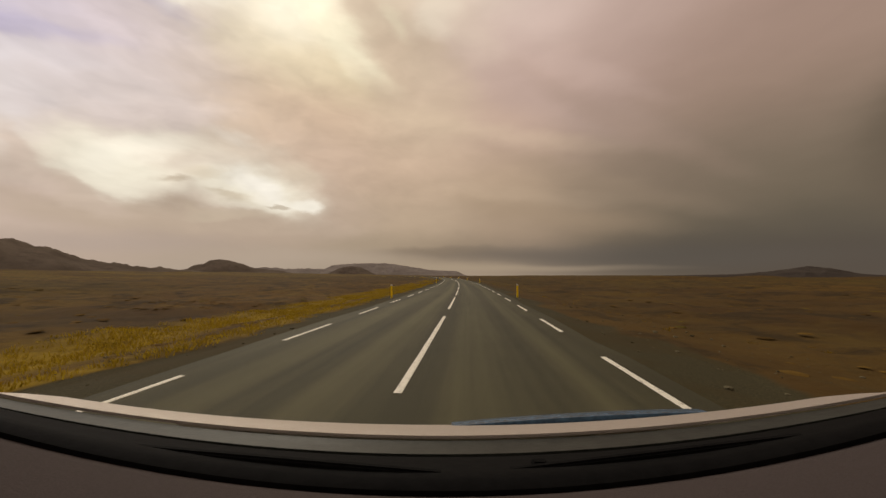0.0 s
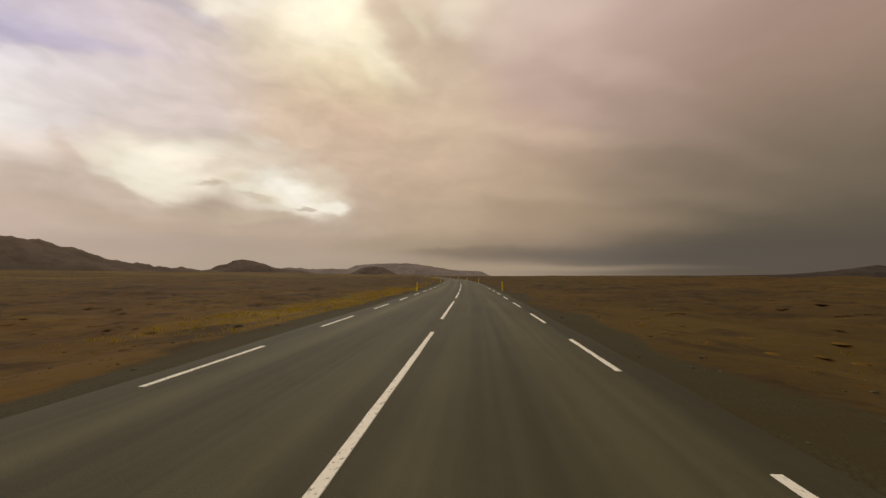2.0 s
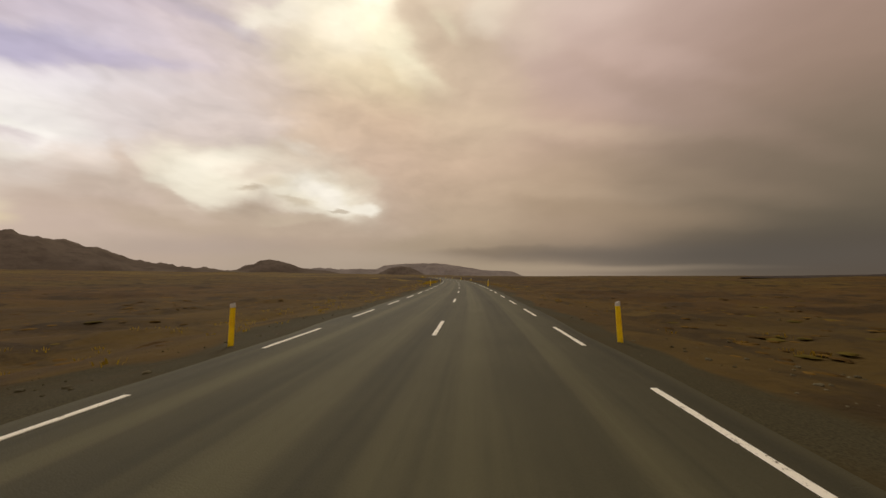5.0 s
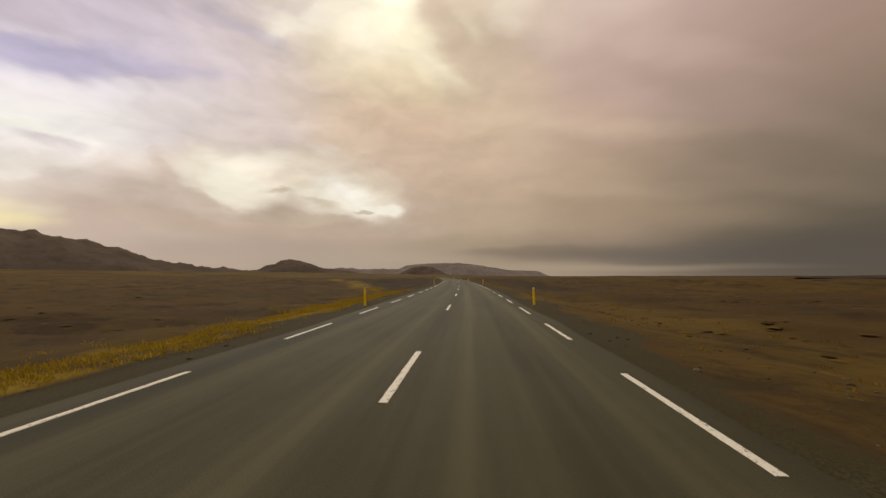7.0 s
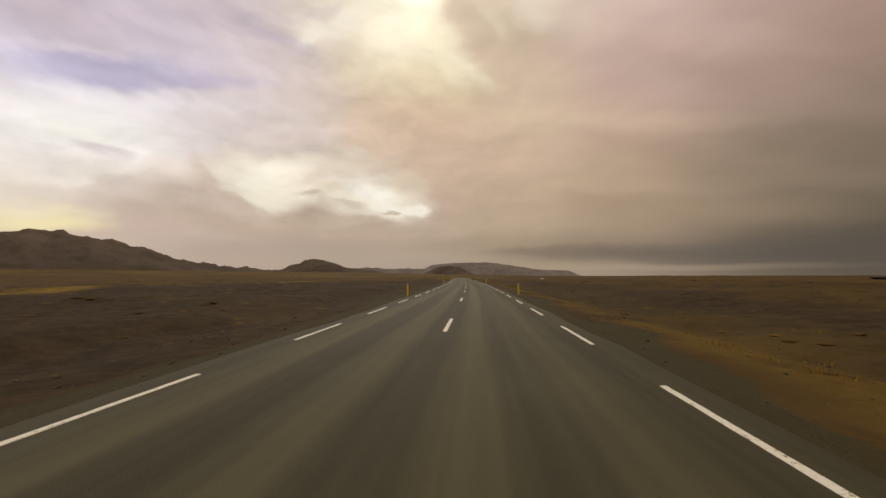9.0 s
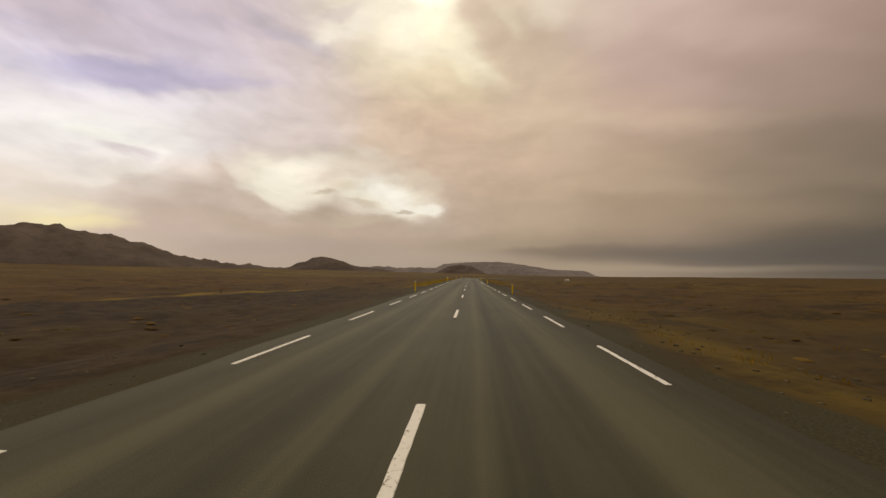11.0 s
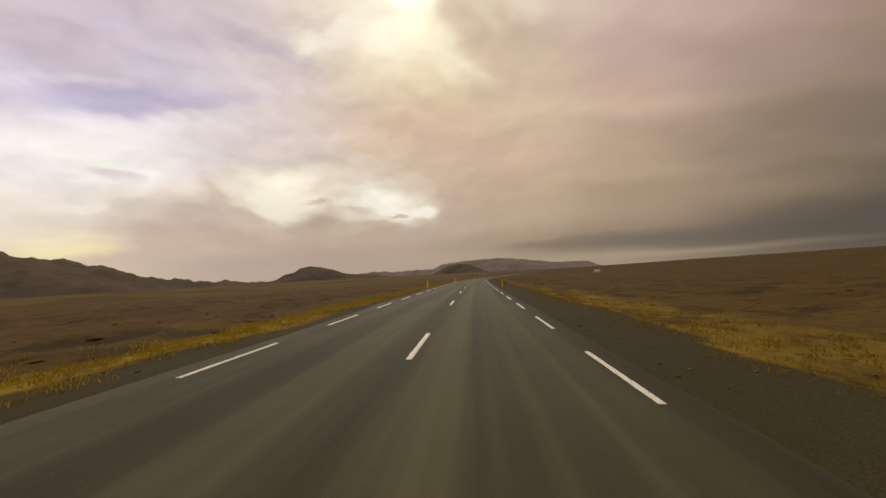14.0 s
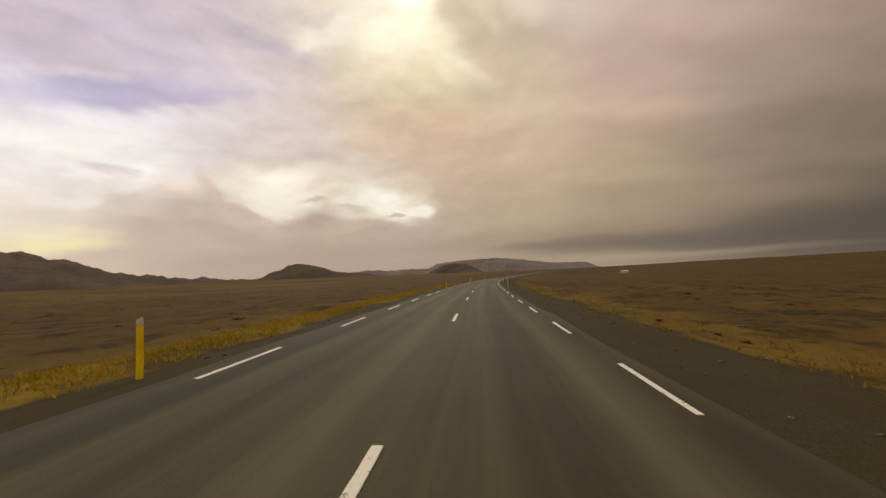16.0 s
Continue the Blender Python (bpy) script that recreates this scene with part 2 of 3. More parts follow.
    puff(-49.3, 3.7, 10.8, 1.1, 2, .8, 0xb2a094, .5)
    deck = sums["deck"]
    # the sun's own glare in the cloud
    da, de = n.math("DIVIDE", n.math("SUBTRACT", A, SUN_AZ), 4.0), n.math("DIVIDE", n.math("SUBTRACT", E_, SUN_EL + 4), 5.0)
    glare = n.math("EXPONENT", n.math("MULTIPLY", n.math("ADD", n.math("MULTIPLY", da, da), n.math("MULTIPLY", de, de)), -1.0))
    deck = n.mix(1.0, deck, n.vector(n.math("MULTIPLY", glare, .34), n.math("MULTIPLY", glare, .31), n.math("MULTIPLY", glare, .24)), "ADD")
    # fine billows, lit from the sun's side
    shift = n.node("ShaderNodeVectorMath", operation="ADD")
    n.put(shift.inputs[0], flat)
    shift.inputs[1].default_value = (-.022, .012, .055)
    twist = n.node("ShaderNodeVectorMath", operation="SCALE")
    n.put(twist.inputs[0], n.noise(flat, 6.0, 3, .5, True))
    twist.inputs["Scale"].default_value = .16
    lit = []
    for at in (flat, shift.outputs[0]):
        curl = n.node("ShaderNodeVectorMath", operation="ADD")
        n.put(curl.inputs[0], at)
        n.put(curl.inputs[1], twist.outputs[0])
        lit.append(n.noise(curl.outputs[0], 4.0, 4, .5))
    edge = n.math("MULTIPLY", n.math("SUBTRACT", lit[0], lit[1]), n.math("MULTIPLY", n.smooth(el, 2, 14, .1, .85), n.smooth(az, 10, -30, .22, 1.0)))
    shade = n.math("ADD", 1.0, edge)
    deck = n.mix(1.0, deck, n.vector(shade, shade, shade), "MULTIPLY")
    out, bg = n.node("ShaderNodeOutputWorld"), n.node("ShaderNodeBackground")
    n.put(bg.inputs[0], deck)
    bg.inputs[1].default_value = 1.0
    n.tree.links.new(bg.outputs[0], out.inputs[0])


make_sky()
sun = new("sun", bpy.data.lights.new("sun", "SUN"))
sun.data.energy, sun.data.angle, sun.data.color = 0.9, radians(14), (1.0, .9, .74)
_a, _e = radians(SUN_AZ), radians(SUN_EL)
sun.matrix_world = look((0, 0, 60), (-math.sin(_a) * math.cos(_e), -math.cos(_a) * math.cos(_e), 60 - math.sin(_e)))


# ---------------------------------------------------------------- materials
def material(name, make, rough=.9, metal=0.0, spec=.3, thin=0.0):
    """A Principled material; make(net, place) gives its colour and, if it likes, a height for the bump."""
    mat = bpy.data.materials.new(name)
    mat.use_nodes = True
    n = Net(mat.node_tree)
    out, bsdf = n.node("ShaderNodeOutputMaterial"), n.node("ShaderNodeBsdfPrincipled")
    n.tree.links.new(bsdf.outputs[0], out.inputs[0])
    bsdf.inputs["Roughness"].default_value, bsdf.inputs["Metallic"].default_value = rough, metal
    bsdf.inputs["Specular IOR Level"].default_value = spec
    made = make(n, n.node("ShaderNodeTexCoord").outputs["Object"])
    colour, height, depth = made if isinstance(made, tuple) else (made, None, 0)
    n.put(bsdf.inputs["Base Color"], colour)
    if thin:
        veil, both = n.node("ShaderNodeBsdfTranslucent"), n.node("ShaderNodeMixShader")
        n.put(veil.inputs[0], colour)
        both.inputs[0].default_value = thin
        for a, b in ((bsdf.outputs[0], both.inputs[1]), (veil.outputs[0], both.inputs[2]), (both.outputs[0], out.inputs[0])):
            n.tree.links.new(a, b)
    if height is not None:
        bump = n.node("ShaderNodeBump")
        bump.inputs["Strength"].default_value, bump.inputs["Distance"].default_value = .8, depth
        n.put(bump.inputs["Height"], height)
        n.tree.links.new(bump.outputs[0], bsdf.inputs["Normal"])
    return mat


def asphalt(n, at):
    uv = n.split(n.node("ShaderNodeUVMap", uv_map="lane").outputs[0])   # metres across, metres along
    lat, along = n.math("MULTIPLY", uv[0], 100.0), n.math("MULTIPLY", uv[1], 1000.0)
    drift = n.noise(n.vector(0, n.math("MULTIPLY", along, .02), 7.0), 1.0, 3, .5)
    run = n.math("ADD", lat, n.math("MULTIPLY", n.math("SUBTRACT", drift, .5), .7))
    broad = n.noise(n.vector(run, n.math("MULTIPLY", along, .012), 0), 1.3, 3, .6)
    streak = n.noise(n.vector(run, n.math("MULTIPLY", along, .03), 3.0), 5.5, 4, .65)
    blotch, grit = n.noise(at, .35, 5, .65), n.noise(at, 55.0, 3, .7)
    # pale worn wheel tracks, two to a lane, with dark binder between them
    side = n.math("SUBTRACT", n.math("ABSOLUTE", run), 1.45)
    track = n.math("EXPONENT", n.math("MULTIPLY", n.math("POWER", n.math("DIVIDE", n.math("SUBTRACT", n.math("ABSOLUTE", side), .72), .30), 2.0), -1.0))
    tone = n.math("ADD", n.math("MULTIPLY", n.math("SUBTRACT", broad, .5), 1.3), n.math("MULTIPLY", n.math("SUBTRACT", streak, .5), .40))
    tone = n.math("ADD", tone, n.math("MULTIPLY", track, n.math("MULTIPLY", broad, .62)))
    tone = n.math("ADD", tone, n.math("MULTIPLY", n.math("SUBTRACT", blotch, .5), .45))
    tone = n.math("ADD", tone, n.math("MULTIPLY", n.math("SUBTRACT", grit, .5), .35))
    c = n.mix(n.smooth(tone, -.45, .75), (.031, .0295, .0125), (.116, .108, .051))
    return c, grit, .01


def paint(n, at):
    wear = n.math("ADD", n.math("MULTIPLY", n.noise(at, 14.0, 5, .7), .6), n.math("MULTIPLY", n.noise(at, 70.0, 3, .7), .4))
    return n.mix(n.smooth(wear, .36, .47), (.17, .15, .10), (.90, .88, .74)), wear, .004


def land(n, at):
    cover = n.split(n.node("ShaderNodeAttribute", attribute_name="cover").outputs["Vector"])
    sway = n.node("ShaderNodeVectorMath", operation="ADD")
    n.put(sway.inputs[0], at)
    wag = n.node("ShaderNodeVectorMath", operation="SCALE")
    n.put(wag.inputs[0], n.noise(at, .6, 4, .6, True))
    wag.inputs["Scale"].default_value = 2.2
    n.put(sway.inputs[1], wag.outputs[0])
    bent = sway.outputs[0]
    big, mid = n.noise(at, .010, 5, .6), n.noise(bent, .09, 6, .66)
    patch, fine, grain = n.noise(bent, .33, 6, .66), n.noise(at, 1.6, 6, .7), n.noise(at, 14.0, 4, .7)
    other = n.noise(n.vector(*[n.math("ADD", v, 40.0) for v in n.split(bent)]), .22, 6, .66)
    heath = n.mix(n.smooth(mid, .36, .64), (.088, .048, .012), (.132, .076, .016))
    heath = n.mix(n.smooth(big, .42, .62, 0, .6), heath, (.104, .080, .014))
    heath = n.mix(n.smooth(other, .50, .66, 0, .75), heath, (.150, .098, .020))
    heath = n.mix(n.smooth(patch, .49, .62, 0, .8), heath, (.034, .024, .010))
    heath = n.mix(n.smooth(fine, .48, .66, 0, .55), heath, (.044, .029, .011))
    heath = n.mix(n.smooth(grain, .5, .75, 0, .3), heath, (.15, .098, .032))
    gold = n.mix(n.smooth(fine, .34, .66), (.19, .125, .012), (.34, .238, .020))
    gold = n.mix(n.smooth(patch, .54, .66, 0, .55), gold, (.115, .075, .014))
    soil = n.mix(n.smooth(fine, .35, .65), (.036, .025, .012), (.066, .046, .021))
    soil = n.mix(n.smooth(mid, .5, .66, 0, .5), soil, (.090, .060, .018))
    gravel = n.mix(n.smooth(n.noise(at, 38.0, 4, .7), .3, .7), (.036, .032, .015), (.080, .071, .036))
    gravel = n.mix(n.smooth(patch, .46, .62, 0, .65), gravel, (.060, .044, .016))
    c = n.mix(cover[2], heath, soil)
    c = n.mix(n.math("MULTIPLY", cover[1], n.smooth(patch, .66, .42, .35, 1.0)), c, gold)
    c = n.mix(n.smooth(n.math("ADD", cover[0], n.math("MULTIPLY", n.math("SUBTRACT", patch, .5), 1.5)), .3, .7), c, gravel)
    high = n.math("ADD", n.math("MULTIPLY", n.math("ADD", fine, patch), n.math("SUBTRACT", 1.0, cover[0])), n.math("MULTIPLY", grain, .03))
    return c, high, .10


def island(low, high, dark=.5):
    def make(n, at):
        pick = n.node("ShaderNodeNewGeometry").outputs["Random Per Island"]
        c = n.mix(pick, low, high)
        return n.mix(n.smooth(n.noise(at, 1.1, 4, .6), .35, .65, 0, dark), c, tuple(v * .45 for v in low))
    return make


def cushion(low, high):
    def make(n, at):
        pick = n.node("ShaderNodeNewGeometry").outputs["Random Per Island"]
        leaf = n.noise(at, 9.0, 5, .7)
        c = n.mix(n.smooth(n.math("ADD", n.math("MULTIPLY", pick, .6), n.math("MULTIPLY", leaf, .6)), .25, .85), low, high)
        c = n.mix(n.smooth(n.noise(at, .33, 5, .65), .48, .62, 0, .4), c, tuple(v * .6 for v in low))
        return c, leaf, .03
    return make


def rock_far(base, light):
    def make(n, at):
        big, fine = n.noise(at, .006, 6, .6), n.noise(at, .035, 6, .65)
        c = n.mix(n.smooth(big, .35, .65), base, light)
        c = n.mix(n.smooth(fine, .45, .7, 0, .4), c, tuple(v * .6 for v in base))
        c = n.mix(n.smooth(n.noise(at, .016, 7, .7), .48, .62, 0, .35), c, tuple(v * .62 for v in base))
        return c, fine, 5.0
    return make


def plain(colour, grain=30.0, vary=.25):
    def make(n, at):
        g = n.noise(at, grain, 5, .65)
        return n.mix(n.smooth(g, .3, .7), tuple(v * (1 - vary) for v in colour), tuple(min(1, v * (1 + vary)) for v in colour)), g, .002
    return make


ASPHALT = material("asphalt", asphalt, .82)
PAINT = material("road_paint", paint, .7)
LAND = material("heath", land, .95, spec=.1)
GOLD = material("dry_grass", island((.30, .200, .016), (.46, .330, .030), .25), .9, spec=.1, thin=.5)
OCHRE = material("ochre_grass", island((.21, .132, .016), (.35, .230, .028), .25), .9, spec=.1, thin=.5)
HEATH = material("heath_cushion", cushion((.078, .046, .013), (.165, .100, .022)), .95, spec=.05)
MOSS = material("moss_cushion", cushion((.082, .064, .013), (.150, .114, .021)), .95, spec=.05)
STONE = material("gravel_stone", island((.085, .075, .042), (.175, .155, .092), .2), .95, spec=.1)
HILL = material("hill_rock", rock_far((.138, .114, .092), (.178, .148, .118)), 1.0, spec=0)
# distance haze is put into this rock's colour: paler and greyer than the near hills
HILL_FAR_HAZED = material("far_hill_rock_hazed", rock_far((.235, .208, .188), (.285, .255, .228)), 1.0, spec=0)
YELLOW = material("post_yellow", plain((.95, .76, .030), 18, .06), .5, thin=.5)
WHITE = material("reflector_white", plain((.72, .70, .64), 40, .1), .35)
BLACK = material("black_rubber", plain((.005, .005, .005), 40), .8, spec=.05)


# ---------------------------------------------------------------- mesh helpers
def mesh_of(name, verts, faces, mat, smooth=False):
    me = bpy.data.meshes.new(name)
    me.from_pydata([tuple(v) for v in verts], [], [tuple(f) for f in faces])
    me.materials.append(mat)
    if smooth:
        me.shade_smooth()
    me.update()
    return me


def part(name, bm, mat, parent, label=""):
    me = bpy.data.meshes.new(name)
    bmesh.ops.recalc_face_normals(bm, faces=bm.faces)
    bm.to_mesh(me)
    bm.free()
    me.materials.append(mat)
    ob = new(name, me)
    ob.parent = parent
    return tagged(ob, label)


def step(v, low, high):
    u = np.clip((v - low) / (high - low), 0, 1)
    return u * u * (3 - 2 * u)


_grid = np.random.RandomState(5).rand(256, 256)


def bumps(x, y):
    """Smooth value noise, -1 to 1, for arrays."""
    x, y = np.asarray(x, float), np.asarray(y, float)
    i, j = np.floor(x).astype(int), np.floor(y).astype(int)
    u, v = x - i, y - j
    u, v = u * u * (3 - 2 * u), v * v * (3 - 2 * v)
    g = lambda a, b: _grid[a % 256, b % 256]
    return 2 * (g(i, j) * (1 - u) * (1 - v) + g(i + 1, j) * u * (1 - v) + g(i, j + 1) * (1 - u) * v + g(i + 1, j + 1) * u * v) - 1


# ---------------------------------------------------------------- ground
def road_place(x, y):
    """(metres along, metres right of the centre line) of a place not far from the road."""
    s = np.interp(y, _y, _s)
    for _ in range(3):
        a = heading(s)
        dx, dy = x - np.interp(s, _s, _x), y - np.interp(s, _s, _y)
        s = s + np.clip(-dx * np.sin(a) + dy * np.cos(a), -300, 300)
    a = heading(s)
    dx, dy = x - np.interp(s, _s, _x), y - np.interp(s, _s, _y)
    return s, dx * np.cos(a) + dy * np.sin(a)


def ground_z(x, y):
    s, lat = road_place(x, y)
    near = np.abs(lat)
    z = rise(s) * (1 - step(near, 150, 900)) - bank(s) * lat * (1 - step(near, 5, 22))
    z = z - .04 - .10 * step(near, 3.4, 4.6) - .30 * step(near, 4.8, 8.0)
    z = z + .13 * step(near, 5.2, 8) * bumps(x * .9, y * .9) + .16 * step(near, 6.5, 9) * np.maximum(0, bumps(x * .55 + 7, y * .55)) + .22 * step(near, 6, 14) * bumps(x * .22, y * .22)
    z = z + .5 * step(near, 12, 45) * bumps(x * .06 + 9, y * .06) + 1.0 * step(near, 50, 260) * bumps(x * .012, y * .012 + 3)
    z = z + 4.5 * step(near, 160, 420) * np.maximum(0, bumps(x * .010 + 12, y * .010)) ** 1.5 * (1 - step(near, 1500, 2500))
    z = z + 2.2 * step(near, 250, 700) * bumps(x * .0045 + 2, y * .006 + 8) * bumps(x * .013, y * .02)
    # the plain climbs towards the western hills
    z = z + 19 * step(-lat, 120, 1350) * (1 - step(np.hypot(x, y), 2300, 3300))
    # the plain falls away to the east further on
    z = z - 12 * np.clip((lat - 7) / 190, 0, 1) * step(s, 500, 590) * (1 - step(s, 2200, 3000))
    # the south-east lies a little lower
    z = z - 11 * step(lat, 50, 420) * (1 - step(s, 200, 620)) * (1 - step(near, 1500, 2500))
    # low banks beside the road
    z = z + .55 * step(lat, 7, 13) * (step(s, 300, 335) - step(s, 400, 430)) + .5 * step(-lat, 6, 10) * (step(s, 315, 340) - step(s, 400, 430))
    return z


def cover(x, y):
    s, lat = road_place(x, y)
    wob = .8 * bumps(x * .3, y * .3) + .4 * bumps(x * 1.1, y * 1.1)
    win = lambda v, a, b, e: step(v, a - e, a + e) - step(v, b - e, b + e)
    gravel = 1 - step(np.where(lat > 0, lat, -lat) + wob, np.where(lat > 0, 3.9 + 1.8 * win(s, 446, 900, 8), 4.1), np.where(lat > 0, 5.0 + 2.2 * win(s, 446, 900, 8), 5.2))
    left = np.maximum(win(-lat + wob * .4, 4.7, 5.6, .35), win(-lat + wob * .8, 6.6, 9.6, .8)) * np.maximum(win(s, -60, 72, 6), np.maximum(.5 * win(s, 84, 125, 6), .10 - .10 * win(s, 300, 450, 6)))
    left = np.maximum(left, win(-lat + wob * .6, 4.7, 7.4, .6) * win(s, 250, 292, 6))
    bare = np.interp(s, (290, 306, 330, 368, 420, 446), (7, 11.5, 20, 36, 22, 14))     # how far the stripped soil reaches
    left = np.maximum(left, .75 * win(-lat + wob, bare, bare + 2.5 + .06 * bare, 1.0) * win(s, 296, 450, 8))
    left = np.maximum(left, win(-lat + wob * .5, 4.6, 6.8, .6) * win(s, 452, 900, 8))
    right = win(lat + wob, 5.2, 10.5, 1.0) * np.maximum(win(s, 492, 565, 8), np.maximum(.08, np.maximum(.25 * win(s, 225, 300, 10), .5 * win(s, 560, 720, 10))))
    right = np.maximum(right, .34 * win(lat + wob * .6, 4.9, 6.6, .5) * win(s, 270, 425, 12))
    soil = np.maximum(win(s, 294, 446, 8) * win(-lat + wob, 4, bare, 1.2), win(s, 290, 422, 8) * win(lat + wob, 6.8, 15, 2))
    soil = np.maximum(soil, .5 * step(bumps(x * .05, y * .08 + 4), .25, .6) * (1 - .8 * win(s, 450, 900, 12)))
    soil = np.maximum(soil, .38 * (1 - step(np.abs(lat), 14, 60)) * (1 - win(s, -60, 120, 20) * (lat < 0)) * (1 - win(s, 470, 900, 20)))
    far = .30 * step(-lat, 70, 240) * step(bumps(x * .012 + 5, y * .02), -.3, .4)          # tawny grass under the western hills
    return gravel, np.maximum(np.maximum(left, far), right * .66), soil


def make_ground():
    rows_y = np.concatenate([-np.geomspace(60, 3200, 24)[::-1], np.arange(-58, 700, 1.2), np.geomspace(702, 4700, 110)])
    side = np.concatenate([[0, 1.2, 2.2, 3.0], np.arange(3.3, 8, .28), np.arange(8, 20, .6), np.geomspace(20.6, 4600, 84)])
    u = np.concatenate([-side[:0:-1], side])
    yy, uu = np.meshgrid(rows_y, u, indexing="ij")
    ss = np.interp(yy, _y, _s)
    xx = np.interp(ss, _s, _x) + uu / np.maximum(np.cos(heading(ss)), .3)
    zz = ground_z(xx, yy)
    nr, nc = yy.shape
    verts = np.stack([xx.ravel(), yy.ravel(), zz.ravel()], 1)
    k = (np.arange(nr - 1)[:, None] * nc + np.arange(nc - 1)[None, :]).ravel()
    faces = np.stack([k, k + 1, k + nc + 1, k + nc], 1)
    me = mesh_of("ground", verts.tolist(), faces.tolist(), LAND, True)
    at = me.attributes.new("cover", "FLOAT_VECTOR", "POINT")
    g, h, b = cover(xx.ravel(), yy.ravel())
    at.data.foreach_set("vector", np.stack([g, h, b], 1).astype(np.float32).ravel())
    return tagged(new("ground", me), "brown autumn heath plain with gravelly road shoulders", "ground", kind="structure")


make_ground()


def make_road():
    ss = np.concatenate([np.arange(-150, 700, 1.5), np.arange(700, 1300, 5)])
    lat = np.array([-3.45, -3.34, -3.3, -2.4, -1.6, -.8, 0, .8, 1.6, 2.4, 3.3, 3.34, 3.45])
    drop = np.array([-.16, -.03, 0, 0, 0, 0, 0, 0, 0, 0, 0, -.03, -.16])
    s2, l2 = np.meshgrid(ss, lat, indexing="ij")
    l3 = l2 + np.where(np.abs(l2) > 3, .10 * bumps(s2 * .35, l2 * .2) + .05 * bumps(s2 * 1.7, l2 * .2 + 5), 0)
    x, y, z = on_road(s2, l3)
    z = z + drop[None, :]
    nr, nc = s2.shape
    k = (np.arange(nr - 1)[:, None] * nc + np.arange(nc - 1)[None, :]).ravel()
    faces = np.stack([k, k + 1, k + nc + 1, k + nc], 1)
    me = mesh_of("road", np.stack([x.ravel(), y.ravel(), z.ravel()], 1).tolist(), faces.tolist(), ASPHALT, True)
    uv = me.uv_layers.new(name="lane")
    idx = faces.ravel()
    uv.data.foreach_set("uv", np.stack([l2.ravel()[idx] / 100, s2.ravel()[idx] / 1000], 1).astype(np.float32).ravel())
    return tagged(new("road", me), "two-lane grey asphalt road with worn white lines", "road", kind="structure")


road = make_road()


# ---------------------------------------------------------------- hills
def hill(name, crest, deep, rough, mat, label, seed, turn=radians(.5)):
    """A hill along a crest of (x, y, height) marks, sloping deep metres to either side."""
    c = np.array(crest, float)
    c[:, :2] = (c[:, :2] - (-40, 300)) @ np.array([[math.cos(turn), -math.sin(turn)], [math.sin(turn), math.cos(turn)]]) + (-40, 300)
    run = np.concatenate([[0], np.cumsum(np.hypot(np.diff(c[:, 0]), np.diff(c[:, 1])))])
    m = max(90, int(run[-1] / (deep / 70)))
    u = np.linspace(0, run[-1], min(m, 400))
    cx, cy, cz = (np.interp(u, run, c[:, i]) for i in range(3))
    cz = cz + rough * (bumps(u / deep * 7 + seed, u * 0 + seed) + .7 * bumps(u / deep * 17 + seed, u * 0) + .5 * bumps(u / deep * 37 + seed, u * 0)) * step(cz, 0, 30)
    tx, ty = np.gradient(cx), np.gradient(cy)
    ln = np.hypot(tx, ty)
    flow = max(5, len(u) // 6) | 1
    nx, ny = (np.convolve(np.pad(v, flow // 2, mode="edge"), np.ones(flow) / flow, mode="valid") for v in (-ty / ln, tx / ln))
    v = np.linspace(-1, 1, 41)
    shape = np.clip(1 - np.abs(v) ** 1.25, 0, 1)
    uu, vv = np.meshgrid(u, v, indexing="ij")
    w = deep * (1 + .10 * bumps(uu / deep * 2 + seed, vv * 1.5))
    x, y = cx[:, None] + nx[:, None] * vv * w, cy[:, None] + ny[:, None] * vv * w
    k = max(3, len(u) // 9) | 1
    pad = np.pad(cz, k // 2, mode="edge")
    even = np.convolve(pad, np.ones(k) / k, mode="valid")
    blend = np.clip(np.abs(vv) * 5, 0, 1)
    body = cz[:, None] * (1 - blend) + np.minimum(even, cz + 25)[:, None] * blend
    fold = 1 + .30 * bumps(uu / deep * 5 + seed, vv * 2.5) * np.abs(vv) + .12 * bumps(uu / deep * 13, vv * 6 + seed) * np.abs(vv)
    z = np.maximum(body, -3) * shape[None, :] * fold - 6 * np.abs(vv) ** 2 - 1
    ends = np.minimum(1, np.minimum(u, run[-1] - u) / (.06 * run[-1]))
    z = z * ends[:, None] - 4 * (1 - ends[:, None])
    nr, nc = z.shape
    k = (np.arange(nr - 1)[:, None] * nc + np.arange(nc - 1)[None, :]).ravel()
    faces = np.stack([k, k + nc, k + nc + 1, k + 1], 1)
    me = mesh_of(name, np.stack([x.ravel(), y.ravel(), z.ravel()], 1).tolist(), faces.tolist(), mat, True)
    return tagged(new(name, me), label, "hill", kind="structure")


hill("hill_west", [(-1640, 300, 110), (-1610, 480, 132), (-1577, 650, 144), (-1559, 714, 138), (-1535, 788, 126), (-1515, 841, 134), (-1500, 879, 137), (-1490, 901, 142), (-1479, 925, 126),
                   (-1438, 1007, 116), (-1422, 1037, 100), (-1390, 1091, 84), (-1366, 1129, 67), (-1322, 1194, 47), (-1248, 1288, 36), (-1159, 1385, 24), (-1060, 1480, 0)],
     300, 4.6, HILL, "craggy brown hill range on the plain", 3, 0)
